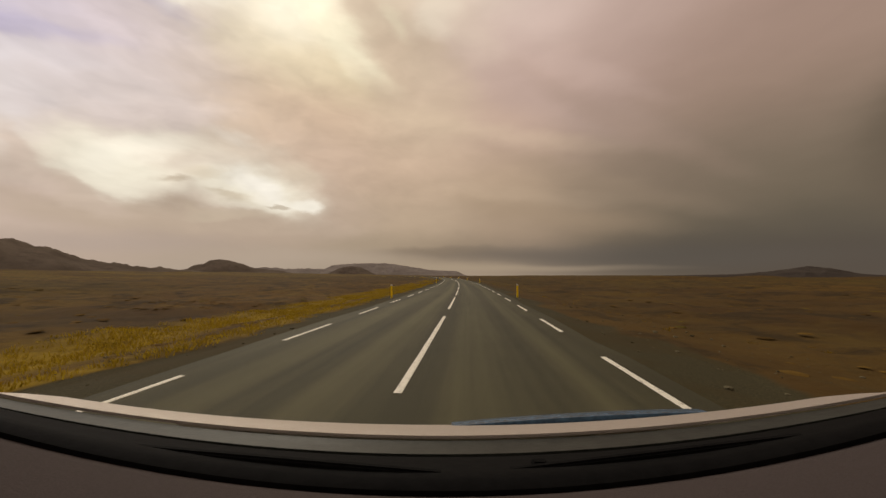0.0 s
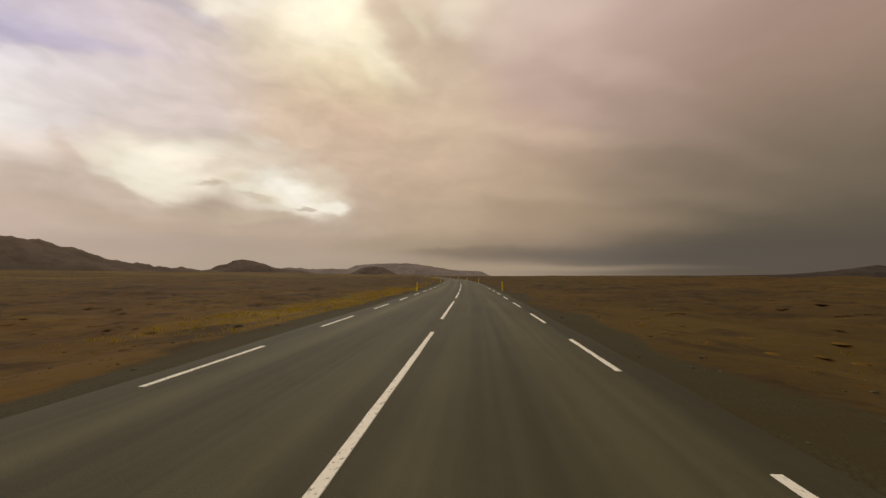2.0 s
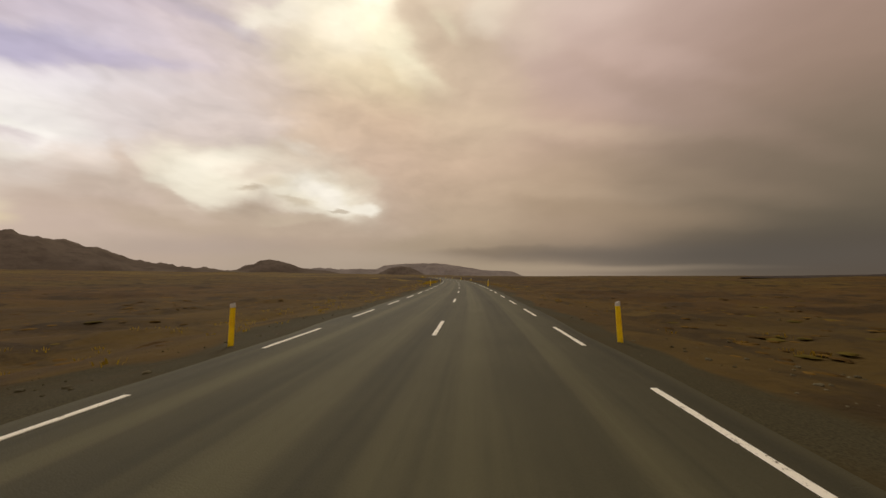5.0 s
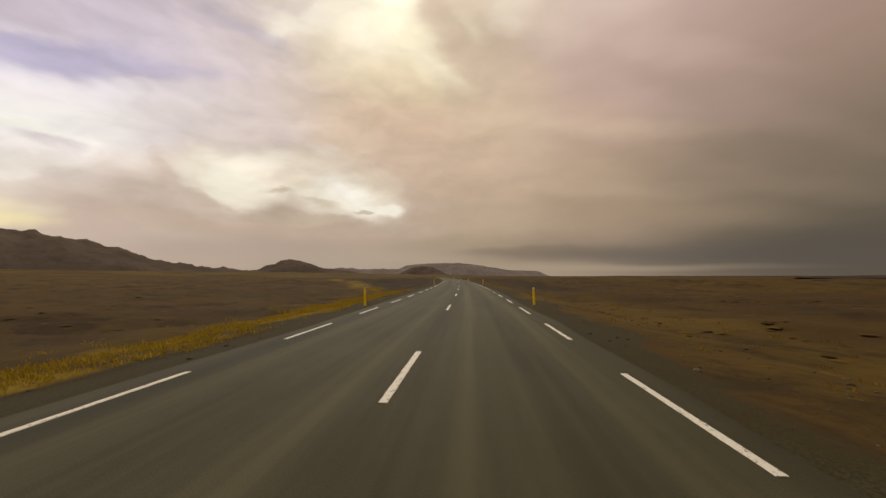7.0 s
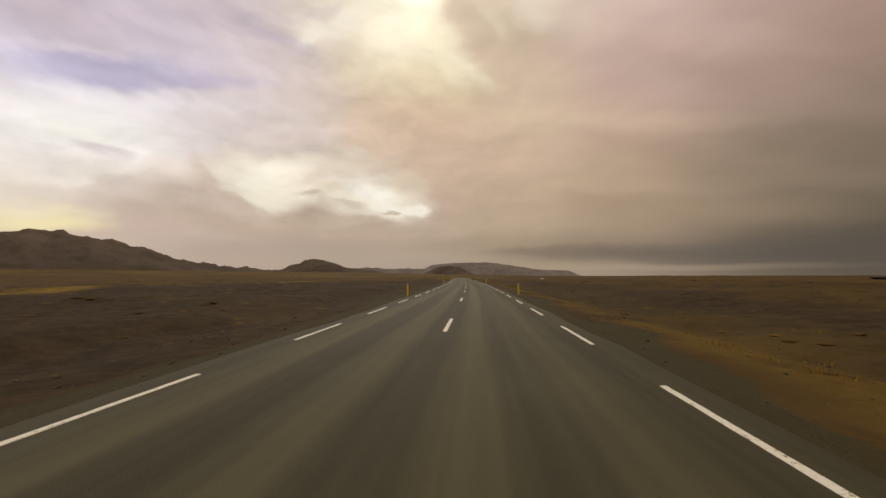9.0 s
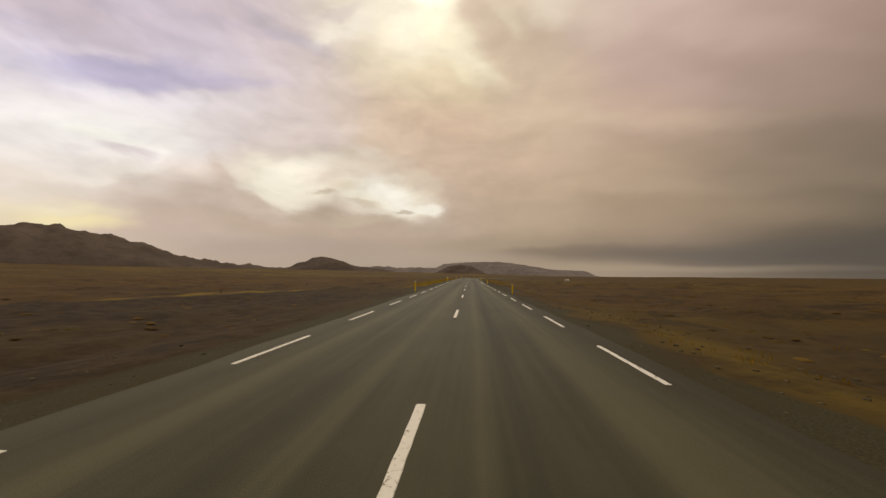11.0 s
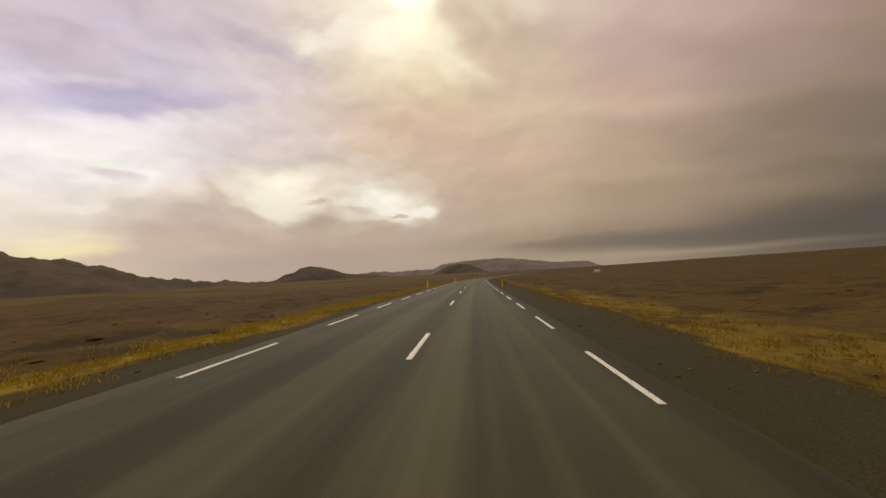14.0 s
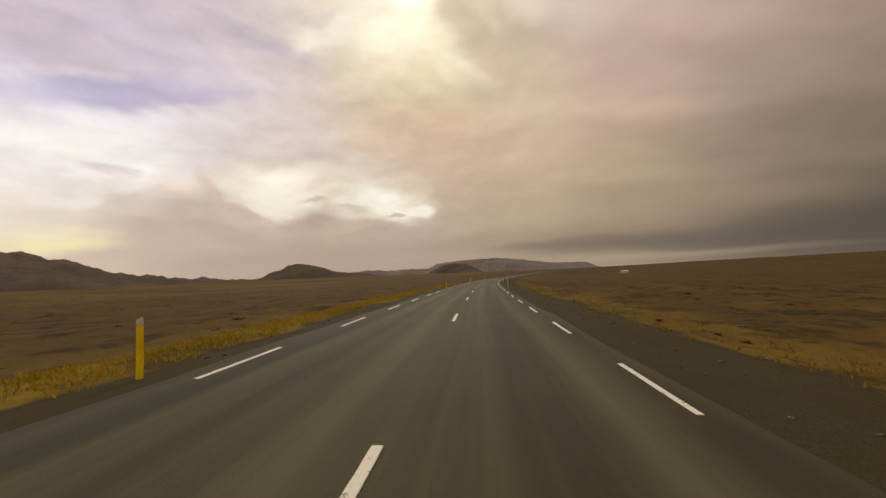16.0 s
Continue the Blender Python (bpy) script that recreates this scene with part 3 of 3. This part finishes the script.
hill("hill_knoll", [(-1575, 1680, 20), (-1510, 1741, 38), (-1486, 1764, 58), (-1458, 1790, 64), (-1436, 1810, 84), (-1406, 1837, 91), (-1365, 1870, 85), (-1318, 1908, 68),
                    (-1285, 1934, 50), (-1248, 1962, 42), (-1150, 2030, 30), (-1050, 2100, 0)], 190, 1.2, HILL, "lone craggy knoll on the plain", 11)
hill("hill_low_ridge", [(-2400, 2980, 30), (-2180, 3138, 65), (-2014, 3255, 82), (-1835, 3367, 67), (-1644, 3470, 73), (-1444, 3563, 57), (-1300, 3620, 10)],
     300, 4, HILL_FAR_HAZED, "low ridge far away, its pale grey holding painted haze", 17)
hill("hill_cone", [(-1140, 2603, 6), (-1080, 2631, 41), (-1043, 2647, 62), (-968, 2677, 74), (-900, 2702, 66), (-842, 2722, 34), (-770, 2747, 0)],
     150, 1.5, HILL, "small dark flat-topped hill before the table mountain", 23)
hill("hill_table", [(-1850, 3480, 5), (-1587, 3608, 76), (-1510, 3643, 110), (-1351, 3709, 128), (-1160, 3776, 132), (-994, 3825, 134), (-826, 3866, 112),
                    (-659, 3899, 84), (-519, 3920, 62), (-245, 3947, 48), (-175, 3950, 26), (-90, 3953, -2)], 420, 2.5, HILL_FAR_HAZED,
     "long table mountain under the cloud, haze painted into its grey", 31)
HILL_DARK = material("dark_hill_rock", rock_far((.066, .056, .048), (.086, .074, .062)), 1.0, spec=0)
hill("hill_east", [(1000, 2300, 0), (1384, 2083, 9), (1495, 2004, 22), (1562, 1952, 38), (1609, 1914, 46), (1678, 1854, 34), (1740, 1796, 8), (1850, 1700, 0)],
     220, 1.5, HILL_DARK, "low dark hump of hills on the eastern plain", 41, 0)


# ---------------------------------------------------------------- road markings
def dash_mesh(name, long, wide):
    """A painted bar with slightly ragged edges."""
    rnd = random.Random(int(long * 100 + wide * 1000))
    k = 14
    verts, faces = [], []
    for i in range(k + 1):
        y = long * (i / k - .5)
        a, b = (wide / 2 * (1 + rnd.uniform(-.10, .06)) for _ in range(2))
        verts += [(-a, y, .006), (b, y, .006), (-a - .004, y, .0005), (b + .004, y, .0005)]
    for i in range(k):
        p, q = 4 * i, 4 * i + 4
        faces += [(p, p + 1, q + 1, q), (p + 2, p, q, q + 2), (p + 1, p + 3, q + 3, q + 1)]
    faces += [(0, 2, 3, 1), (4 * k, 4 * k + 1, 4 * k + 3, 4 * k + 2)]
    return mesh_of(name, verts, faces, PAINT)


def lay(name, me, s, lat):
    x, y, z = on_road(s, lat)
    ob = new(name, me)
    ob.parent = road
    ob.matrix_basis = Matrix.Translation((x, y, z + .001)) @ Matrix.Rotation(heading(s), 4, "Z") @ Matrix.Rotation(math.atan(bank(s)), 4, "Y")
    return ob


EDGE_GAP = 4.987
edge_me = dash_mesh("edge_line", 2.45, .078)
for i in range(-4, 145):
    lay("edge_line", edge_me, 3.42 + EDGE_GAP * i + 1.25, LANE)
    lay("edge_line", edge_me, 1.9 + EDGE_GAP * i + .0225 * min(max(i, 0), 100) + 1.25, -LANE)
long_me, short_me = dash_mesh("centre_line", 7.5, .092), dash_mesh("centre_line", 2.5, .092)
CENTRE_GAP, CENTRE_END = 10.0, 11.4
for i in range(-3, 80):
    end = CENTRE_END + CENTRE_GAP * i
    lay("centre_line", long_me if end < 136 else short_me, end - (3.75 if end < 136 else 1.25), 0)


# ---------------------------------------------------------------- marker posts
def marker_post(m):
    base = new("marker_post")
    tagged(base, "yellow plastic road marker post with a white reflective top", "marker post", "marker posts along the road")
    k, tall = 10, .82

    def tube(bm, levels, slant=0.0):
        rings = []
        for z, wide in levels:
            ring = [bm.verts.new((wide * math.cos(a), wide * .62 * math.sin(a), z)) for a in (2 * math.pi * i / k + .31 for i in range(k))]
            rings.append(ring)
        for v in rings[-1]:
            v.co.z += v.co.x * slant
        for a, b in zip(rings, rings[1:]):
            for i in range(k):
                bm.faces.new((a[i], a[(i + 1) % k], b[(i + 1) % k], b[i]))
        bm.faces.new(rings[-1])

    bm = bmesh.new()
    tube(bm, [(-.25, .056), (0, .056), (.35, .054), (.745, .051)])
    part("post_body", bm, YELLOW, base)
    bm = bmesh.new()
    tube(bm, [(.742, .053), (.78, .052), (tall - .01, .050), (tall, .042)], .45)
    part("cap", bm, WHITE, base, "slanted white reflective cap")
    bm = bmesh.new()
    tube(bm, [(.40, .0555), (.46, .0553)])
    part("band", bm, YELLOW, base)
    base.matrix_basis = m
    return base


POST_GAP, POST_START = 41.5, 20.6
first = None
rnd = random.Random(8)
for i in range(-1, 20):
    for side in (-1, 1):
        s = POST_START + POST_GAP * i + {1: 1.4, 2: 1.9, 6: 1.8, 7: 1.2, 8: 2.8, 10: .6, 11: .8, 12: 0, 13: .4, 14: 1.6}.get(i, 1.2)
        if (i, side) == (14, 1):      # one post is gone
            continue
        x, y, _ = on_road(s + max(side, 0), side * (LANE + .97))
        z = float(ground_z(np.array([x]), np.array([y]))[0])
        m = pose(x, y, z, rnd.uniform(-2.5, 2.5), rnd.uniform(-3, 3), math.degrees(heading(s)) + rnd.uniform(-8, 8))
        first = copy_thing(first, m) if first else marker_post(m)


# ---------------------------------------------------------------- grass, heath and stones
def blades(name, x, y, per, tall, wide, spread, mat, label, category, seed):
    """Tufts of narrow bent blades, per to a tuft, as one mesh."""
    r = np.random.RandomState(seed)
    n = len(x)
    z = ground_z(x, y)
    X, Y, Z = (np.repeat(v, per) for v in (x, y, z))
    size = np.repeat(r.uniform(.6, 1.3, n), per)
    a, lean = r.uniform(0, 2 * np.pi, n * per), r.uniform(.3, 1.3, n * per)
    d = spread * np.sqrt(r.rand(n * per)) * size
    h = tall * size * r.uniform(.6, 1.15, n * per)
    bx, by = X + d * np.cos(a), Y + d * np.sin(a)
    w = wide * size * r.uniform(.7, 1.3, n * per)
    p = r.uniform(0, np.pi, n * per)
    ox, oy = w * np.cos(p), w * np.sin(p)
    mx, my = bx + h * .35 * lean * np.cos(a), by + h * .35 * lean * np.sin(a)
    tx, ty = bx + h * lean * np.cos(a), by + h * lean * np.sin(a)
    V = np.stack([np.stack(q, 1) for q in ((bx - ox, by - oy, Z - .03), (bx + ox, by + oy, Z - .03), (mx + ox * .8, my + oy * .8, Z + h * .55),
                                           (mx - ox * .8, my - oy * .8, Z + h * .55), (tx, ty, Z + h * (1 - .3 * lean)))], 1).reshape(-1, 3)
    k = np.arange(n * per) * 5
    me = bpy.data.meshes.new(name)
    quads, tris = np.stack([k, k + 1, k + 2, k + 3], 1), np.stack([k + 3, k + 2, k + 4], 1)
    m = len(k)
    me.vertices.add(5 * m)
    me.vertices.foreach_set("co", V.astype(np.float32).ravel())
    me.loops.add(7 * m)
    me.loops.foreach_set("vertex_index", np.concatenate([quads.ravel(), tris.ravel()]).astype(np.int32))
    me.polygons.add(2 * m)
    me.polygons.foreach_set("loop_start", np.concatenate([np.arange(m) * 4, 4 * m + np.arange(m) * 3]).astype(np.int32))
    me.update(calc_edges=True)
    me.materials.append(mat)
    return tagged(new(name, me), label, category, kind="stuff")


def scatter(count, s0, s1, l0, l1, keep, seed):
    """Places between two distances along and across, kept with the chance keep(x, y)."""
    r = np.random.RandomState(seed)
    s, lat = r.uniform(s0, s1, count), r.uniform(l0, l1, count)
    x, y, _ = on_road(s, lat)
    ok = r.rand(count) < keep(x, y)
    return x[ok], y[ok]


gold = lambda x, y: cover(x, y)[1] ** 1.3
open_heath = lambda x, y: np.clip(1 - cover(x, y)[0] * 1.3, 0, 1) * (1 - .7 * cover(x, y)[2]) * (.7 + .3 * step(bumps(x * .12, y * .12), -.2, .5))
xs, ys = scatter(150000, -20, 740, -12.5, -4.2, gold, 1)
blades("yellow_grass", xs, ys, 9, .10, .010, .20, GOLD, "golden dry grass along the road verge", "grass", 2)
xs, ys = scatter(70000, -20, 740, 5, 13, lambda x, y: gold(x, y) * .8, 3)
blades("yellow_grass", xs, ys, 9, .09, .011, .20, OCHRE, "ochre dry grass below the gravel shoulder", "grass", 4)


def cushions(name, x, y, low, high, mat, label, category, seed):
    """Low rounded cushions of heath, each a squashed uneven dome, as one mesh."""
    r = np.random.RandomState(seed)
    n, k = len(x), 7
    z = ground_z(x, y)
    size = r.uniform(low, high, n)
    turn, long = r.uniform(0, np.pi, n), r.uniform(.8, 1.5, n)
    rings = []
    for reach, lift in ((1.0, -.07), (.74, .03), (.40, .075)):
        a = (np.arange(k) / k * 2 * np.pi)[None, :] + reach * 2
        wide = size[:, None] * reach * (1 + r.uniform(-.22, .22, (n, k)))
        u, v = wide * long[:, None] * np.cos(a), wide * np.sin(a)
        c, w = np.cos(turn)[:, None], np.sin(turn)[:, None]
        rings.append(np.stack([x[:, None] + u * c - v * w, y[:, None] + u * w + v * c, z[:, None] + size[:, None] * lift * (1 + r.uniform(-.25, .25, (n, k)))], 2))
    V = np.concatenate(rings + [np.stack([x, y, z + size * .085], 1)[:, None, :]], 1)
    i = np.arange(k)
    j = (i + 1) % k
    tris = np.concatenate([np.stack(t, 1) for t in ((i, j, j + k), (i, j + k, i + k), (i + k, j + k, j + 2 * k), (i + k, j + 2 * k, i + 2 * k), (i + 2 * k, j + 2 * k, i * 0 + 3 * k))])
    F = (tris[None] + (np.arange(n) * (3 * k + 1))[:, None, None]).reshape(-1, 3)
    me = bpy.data.meshes.new(name)
    me.vertices.add(n * (3 * k + 1))
    me.vertices.foreach_set("co", V.astype(np.float32).ravel())
    me.loops.add(F.size)
    me.loops.foreach_set("vertex_index", F.astype(np.int32).ravel())
    me.polygons.add(len(F))
    me.polygons.foreach_set("loop_start", (np.arange(len(F)) * 3).astype(np.int32))
    me.update(calc_edges=True)
    me.shade_smooth()
    me.materials.append(mat)
    return tagged(new(name, me), label, category, kind="stuff")


clumped = lambda x, y: open_heath(x, y) * (.25 + .75 * step(bumps(x * .35, y * .35 + 9), -.1, .5)) * (1 - cover(x, y)[1])
for side, seed in ((-1, 5), (1, 6)):
    xs, ys = scatter(24000, -20, 740, side * 5.6, side * 18, clumped, seed)
    cushions("heath_cushions", xs, ys, .07, .20, HEATH, "low rusty brown heath cushions", "heath", seed + 10)
    xs, ys = scatter(16000, -20, 800, side * 17, side * 60, clumped, seed + 30)
    cushions("heath_cushions", xs, ys, .12, .30, HEATH, "low rusty brown heath cushions", "heath", seed + 40)
    xs, ys = scatter(12000, -20, 760, side * 6, side * 45, lambda x, y: clumped(x, y) * step(bumps(x * .07 + 30, y * .07), 0, .4), seed + 50)
    cushions("moss_cushions", xs, ys, .09, .24, MOSS, "olive green moss and crowberry cushions", "moss", seed + 60)


def stones(count, l0, l1, low, high, seed, label):
    r = np.random.RandomState(seed)
    x, y = scatter(count, -20, 740, l0, l1, lambda x, y: .35 + .65 * (bumps(x * .4, y * .4) > 0), seed)
    z = ground_z(x, y)
    base = np.array([(1, 0, 0), (-1, 0, 0), (0, 1, 0), (0, -1, 0), (0, 0, 1), (0, 0, -1)] + [(a * .62, b * .62, c * .62) for a in (-1, 1) for b in (-1, 1) for c in (-1, 1)], float)
    bm = bmesh.new()
    for v in base:
        bm.verts.new(v)
    bmesh.ops.convex_hull(bm, input=bm.verts[:])
    bm.verts.index_update()
    faces = np.array([[v.index for v in f.verts] for f in bm.faces if len(f.verts) == 3])
    bm.free()
    n = len(x)
    size = low * (high / low) ** (r.rand(n) ** 2.2)
    V = base[None] * (1 + r.uniform(-.28, .28, (n, len(base), 1))) * size[:, None, None] * np.stack([r.uniform(.8, 1.3, n), r.uniform(.8, 1.3, n), r.uniform(.5, .8, n)], 1)[:, None, :]
    V = V + np.stack([x, y, z + size * .15], 1)[:, None, :]
    F = faces[None] + (np.arange(n) * len(base))[:, None, None]
    me = mesh_of("gravel_stones", V.reshape(-1, 3).tolist(), F.reshape(-1, 3).tolist(), STONE)
    tagged(new("gravel_stones", me), label, "stones", kind="stuff")


stones(12000, 3.6, 7.5, .012, .055, 21, "grey gravel stones on the road shoulder")
stones(6000, -6, -3.6, .012, .05, 22, "grey gravel stones on the road shoulder")
stones(220, 7, 40, .04, .16, 23, "scattered dark lava stones in the heath")
stones(140, -40, -6, .04, .16, 24, "scattered dark lava stones in the heath")


# ---------------------------------------------------------------- a farm shed far out on the plain
def farm_shed(x, y, turn):
    z = float(ground_z(np.array([x]), np.array([y]))[0])
    shed = tagged(new("farm_shed"), "small white farm shed far out on the heath", "shed")
    shed.matrix_basis = pose(x, y, z, 0, 0, turn)
    bm = bmesh.new()
    bmesh.ops.create_cube(bm, size=1, matrix=Matrix.Translation((0, 0, .7)) @ Matrix.Diagonal((5, 3.2, 2.0, 1)))
    part("wall", bm, WHITE, shed)
    bm = bmesh.new()
    for side in (-1, 1):
        a = [bm.verts.new(v) for v in ((-2.7, side * 1.85, 1.6), (2.7, side * 1.85, 1.6), (2.7, 0, 2.3), (-2.7, 0, 2.3))]
        b = [bm.verts.new(v.co + Vector((0, 0, .18))) for v in a]
        bm.faces.new(a), bm.faces.new(b[::-1])
        for i in range(4):
            bm.faces.new((a[i], a[(i + 1) % 4], b[(i + 1) % 4], b[i]))
    part("roof", bm, WHITE, shed, "pale sheet-metal roof")
    return shed


farm_shed(-112, 895, 20)


# ---------------------------------------------------------------- the car in which the ride begins
SILVER = material("silver_paint", plain((.52, .46, .40), 300, .08), .38, .35, .5)
COWL = material("dark_cowl", plain((.028, .032, .026), 25, .25), .42, 0, .18)
DASH = material("dashboard_plastic", plain((.076, .062, .058), 400, .10), .85, spec=.1)
# colour of the sky's reflection on the bonnet
SKY_BLUE = material("blue_sky_reflection", plain((.06, .12, .19), 60, .4), .25, .2)
RIM = material("wheel_rim", plain((.40, .40, .40), 60), .35, .8)


def sheet(rows_in, half, name, mat, parent, thick, label=""):
    """A curved panel across the car from rows of (ahead, height at the middle, rise to the sides)."""
    bm = bmesh.new()
    m, grid = 33, []
    for ahead, height, rise in rows_in:
        grid.append([bm.verts.new((half * (2 * i / (m - 1) - 1), ahead, height + rise * (half * (2 * i / (m - 1) - 1)) ** 2)) for i in range(m)])
    low = [[bm.verts.new(v.co - Vector((0, 0, thick))) for v in r] for r in grid]
    for g in (grid, low):
        for a, b in zip(g, g[1:]):
            for i in range(m - 1):
                bm.faces.new((a[i], a[i + 1], b[i + 1], b[i]))
    k = len(grid)
    rim = [(0, i) for i in range(m)] + [(j, m - 1) for j in range(1, k)] + [(k - 1, i) for i in range(m - 2, -1, -1)] + [(j, 0) for j in range(k - 2, 0, -1)]
    for p, q in zip(rim, rim[1:] + rim[:1]):
        bm.faces.new((grid[p[0]][p[1]], grid[q[0]][q[1]], low[q[0]][q[1]], low[p[0]][p[1]]))
    ob = part(name, bm, mat, parent, label)
    ob.data.shade_smooth()
    ob.data.set_sharp_from_angle(angle=radians(40))
    return ob


def box_part(name, at, size, mat, parent, bevel, label=""):
    bm = bmesh.new()
    bmesh.ops.create_cube(bm, size=1, matrix=Matrix.Translation(at) @ Matrix.Diagonal((*size, 1)))
    bmesh.ops.bevel(bm, geom=bm.edges[:], offset=bevel, segments=3, affect="EDGES")
    return part(name, bm, mat, parent, label)


def wheel(at, parent):
    bm = bmesh.new()
    turn = Matrix.Translation(at) @ Matrix.Rotation(math.pi / 2, 4, "Y")
    bmesh.ops.create_cone(bm, cap_ends=True, segments=40, radius1=.30, radius2=.30, depth=.19, matrix=turn)
    bmesh.ops.bevel(bm, geom=[e for e in bm.edges if len(e.link_faces) == 2 and e.calc_face_angle(0) > 1], offset=.03, segments=3, affect="EDGES")
    tyre = part("wheel", bm, BLACK, parent, "black rubber tyre")
    bm = bmesh.new()
    bmesh.ops.create_cone(bm, cap_ends=True, segments=32, radius1=.19, radius2=.17, depth=.205, matrix=turn)
    part("rim", bm, RIM, tyre, "grey alloy rim")


def make_car():
    x, y, z = on_road(-.1, .81)
    car = tagged(new("car"), "open silver car with brown-grey dashboard and black wipers on the road", "car")
    car.matrix_basis = pose(x, y, z + .0, 0, 0, 5.2)
    half = .90
    sheet([(.74, .969, .104), (.80, .952, .098), (.88, .927, .088), (.96, .899, .076), (1.04, .870, .064), (1.12, .838, .054), (1.22, .788, .045), (1.34, .70, .035), (1.44, .58, .03), (1.49, .42, .02)],
          half, "bonnet", SILVER, car, .006, "silver bonnet with a thin bright rear edge")
    # the sky's reflection, modelled as a thin blue lens lying on the bonnet
    sheet([(.985, .8935, -.05), (1.02, .889, -.05), (1.06, .876, -.055), (1.09, .858, -.06)], .34, "bonnet_reflection", SKY_BLUE, car, .02, "blue sky reflection on the bonnet, built as a raised strip").matrix_basis = pose(.41, 0, .020, 0, -3.1, 0)
    sheet([(.672, .966, .128), (.69, .9645, .121), (.71, .963, .115), (.734, .9625, .1055)], half, "cowl", COWL, car, .02, "dark glossy panel below the windscreen")
    sheet([(.515, .992, .21), (.53, .999, .20), (.56, .994, .18), (.60, .982, .16), (.64, .973, .144), (.671, .962, .130)], half, "windscreen_seal", BLACK, car, .03, "black rubber windscreen seal")
    sheet([(-.30, .985, .10), (-.1, 1.0, .10), (.1, 1.005, .12), (.25, 1.005, .15), (.40, 1.0, .19), (.49, .995, .21), (.514, .985, .21)], half - .02, "dashboard", DASH, car, .05, "brown-grey plastic dashboard top")
    for start, end in (((-.50, .57), (.0, .56)), ((.10, .575), (.55, .57))):
        bm = bmesh.new()
        a, b = Vector((*start, .985 + .165 * start[0] ** 2)), Vector((*end, .990 + .165 * end[0] ** 2))
        d = b - a
        m = Matrix.Translation((a + b) / 2) @ d.to_track_quat("X", "Z").to_matrix().to_4x4() @ Matrix.Diagonal((d.length, .012, .010, 1))
        bmesh.ops.create_cube(bm, size=1, matrix=m)
        bmesh.ops.bevel(bm, geom=bm.edges[:], offset=.003, segments=2, affect="EDGES")
        part("wiper", bm, BLACK, car, "black wiper arm")
    box_part("washer_nozzle", (.150, .585, .994), (.024, .016, .009), BLACK, car, .003, "small black washer nozzle")
    box_part("body", (0, -.60, .50), (1.58, 3.6, .42), SILVER, car, .08, "silver lower body")
    for side in (-1, 1):
        box_part("wing", (side * .74, .85, .58), (.10, 1.0, .36), SILVER, car, .05)
        for ahead in (.95, -1.75):
            wheel((side * .72, ahead, .30), car)
    return car


make_car()
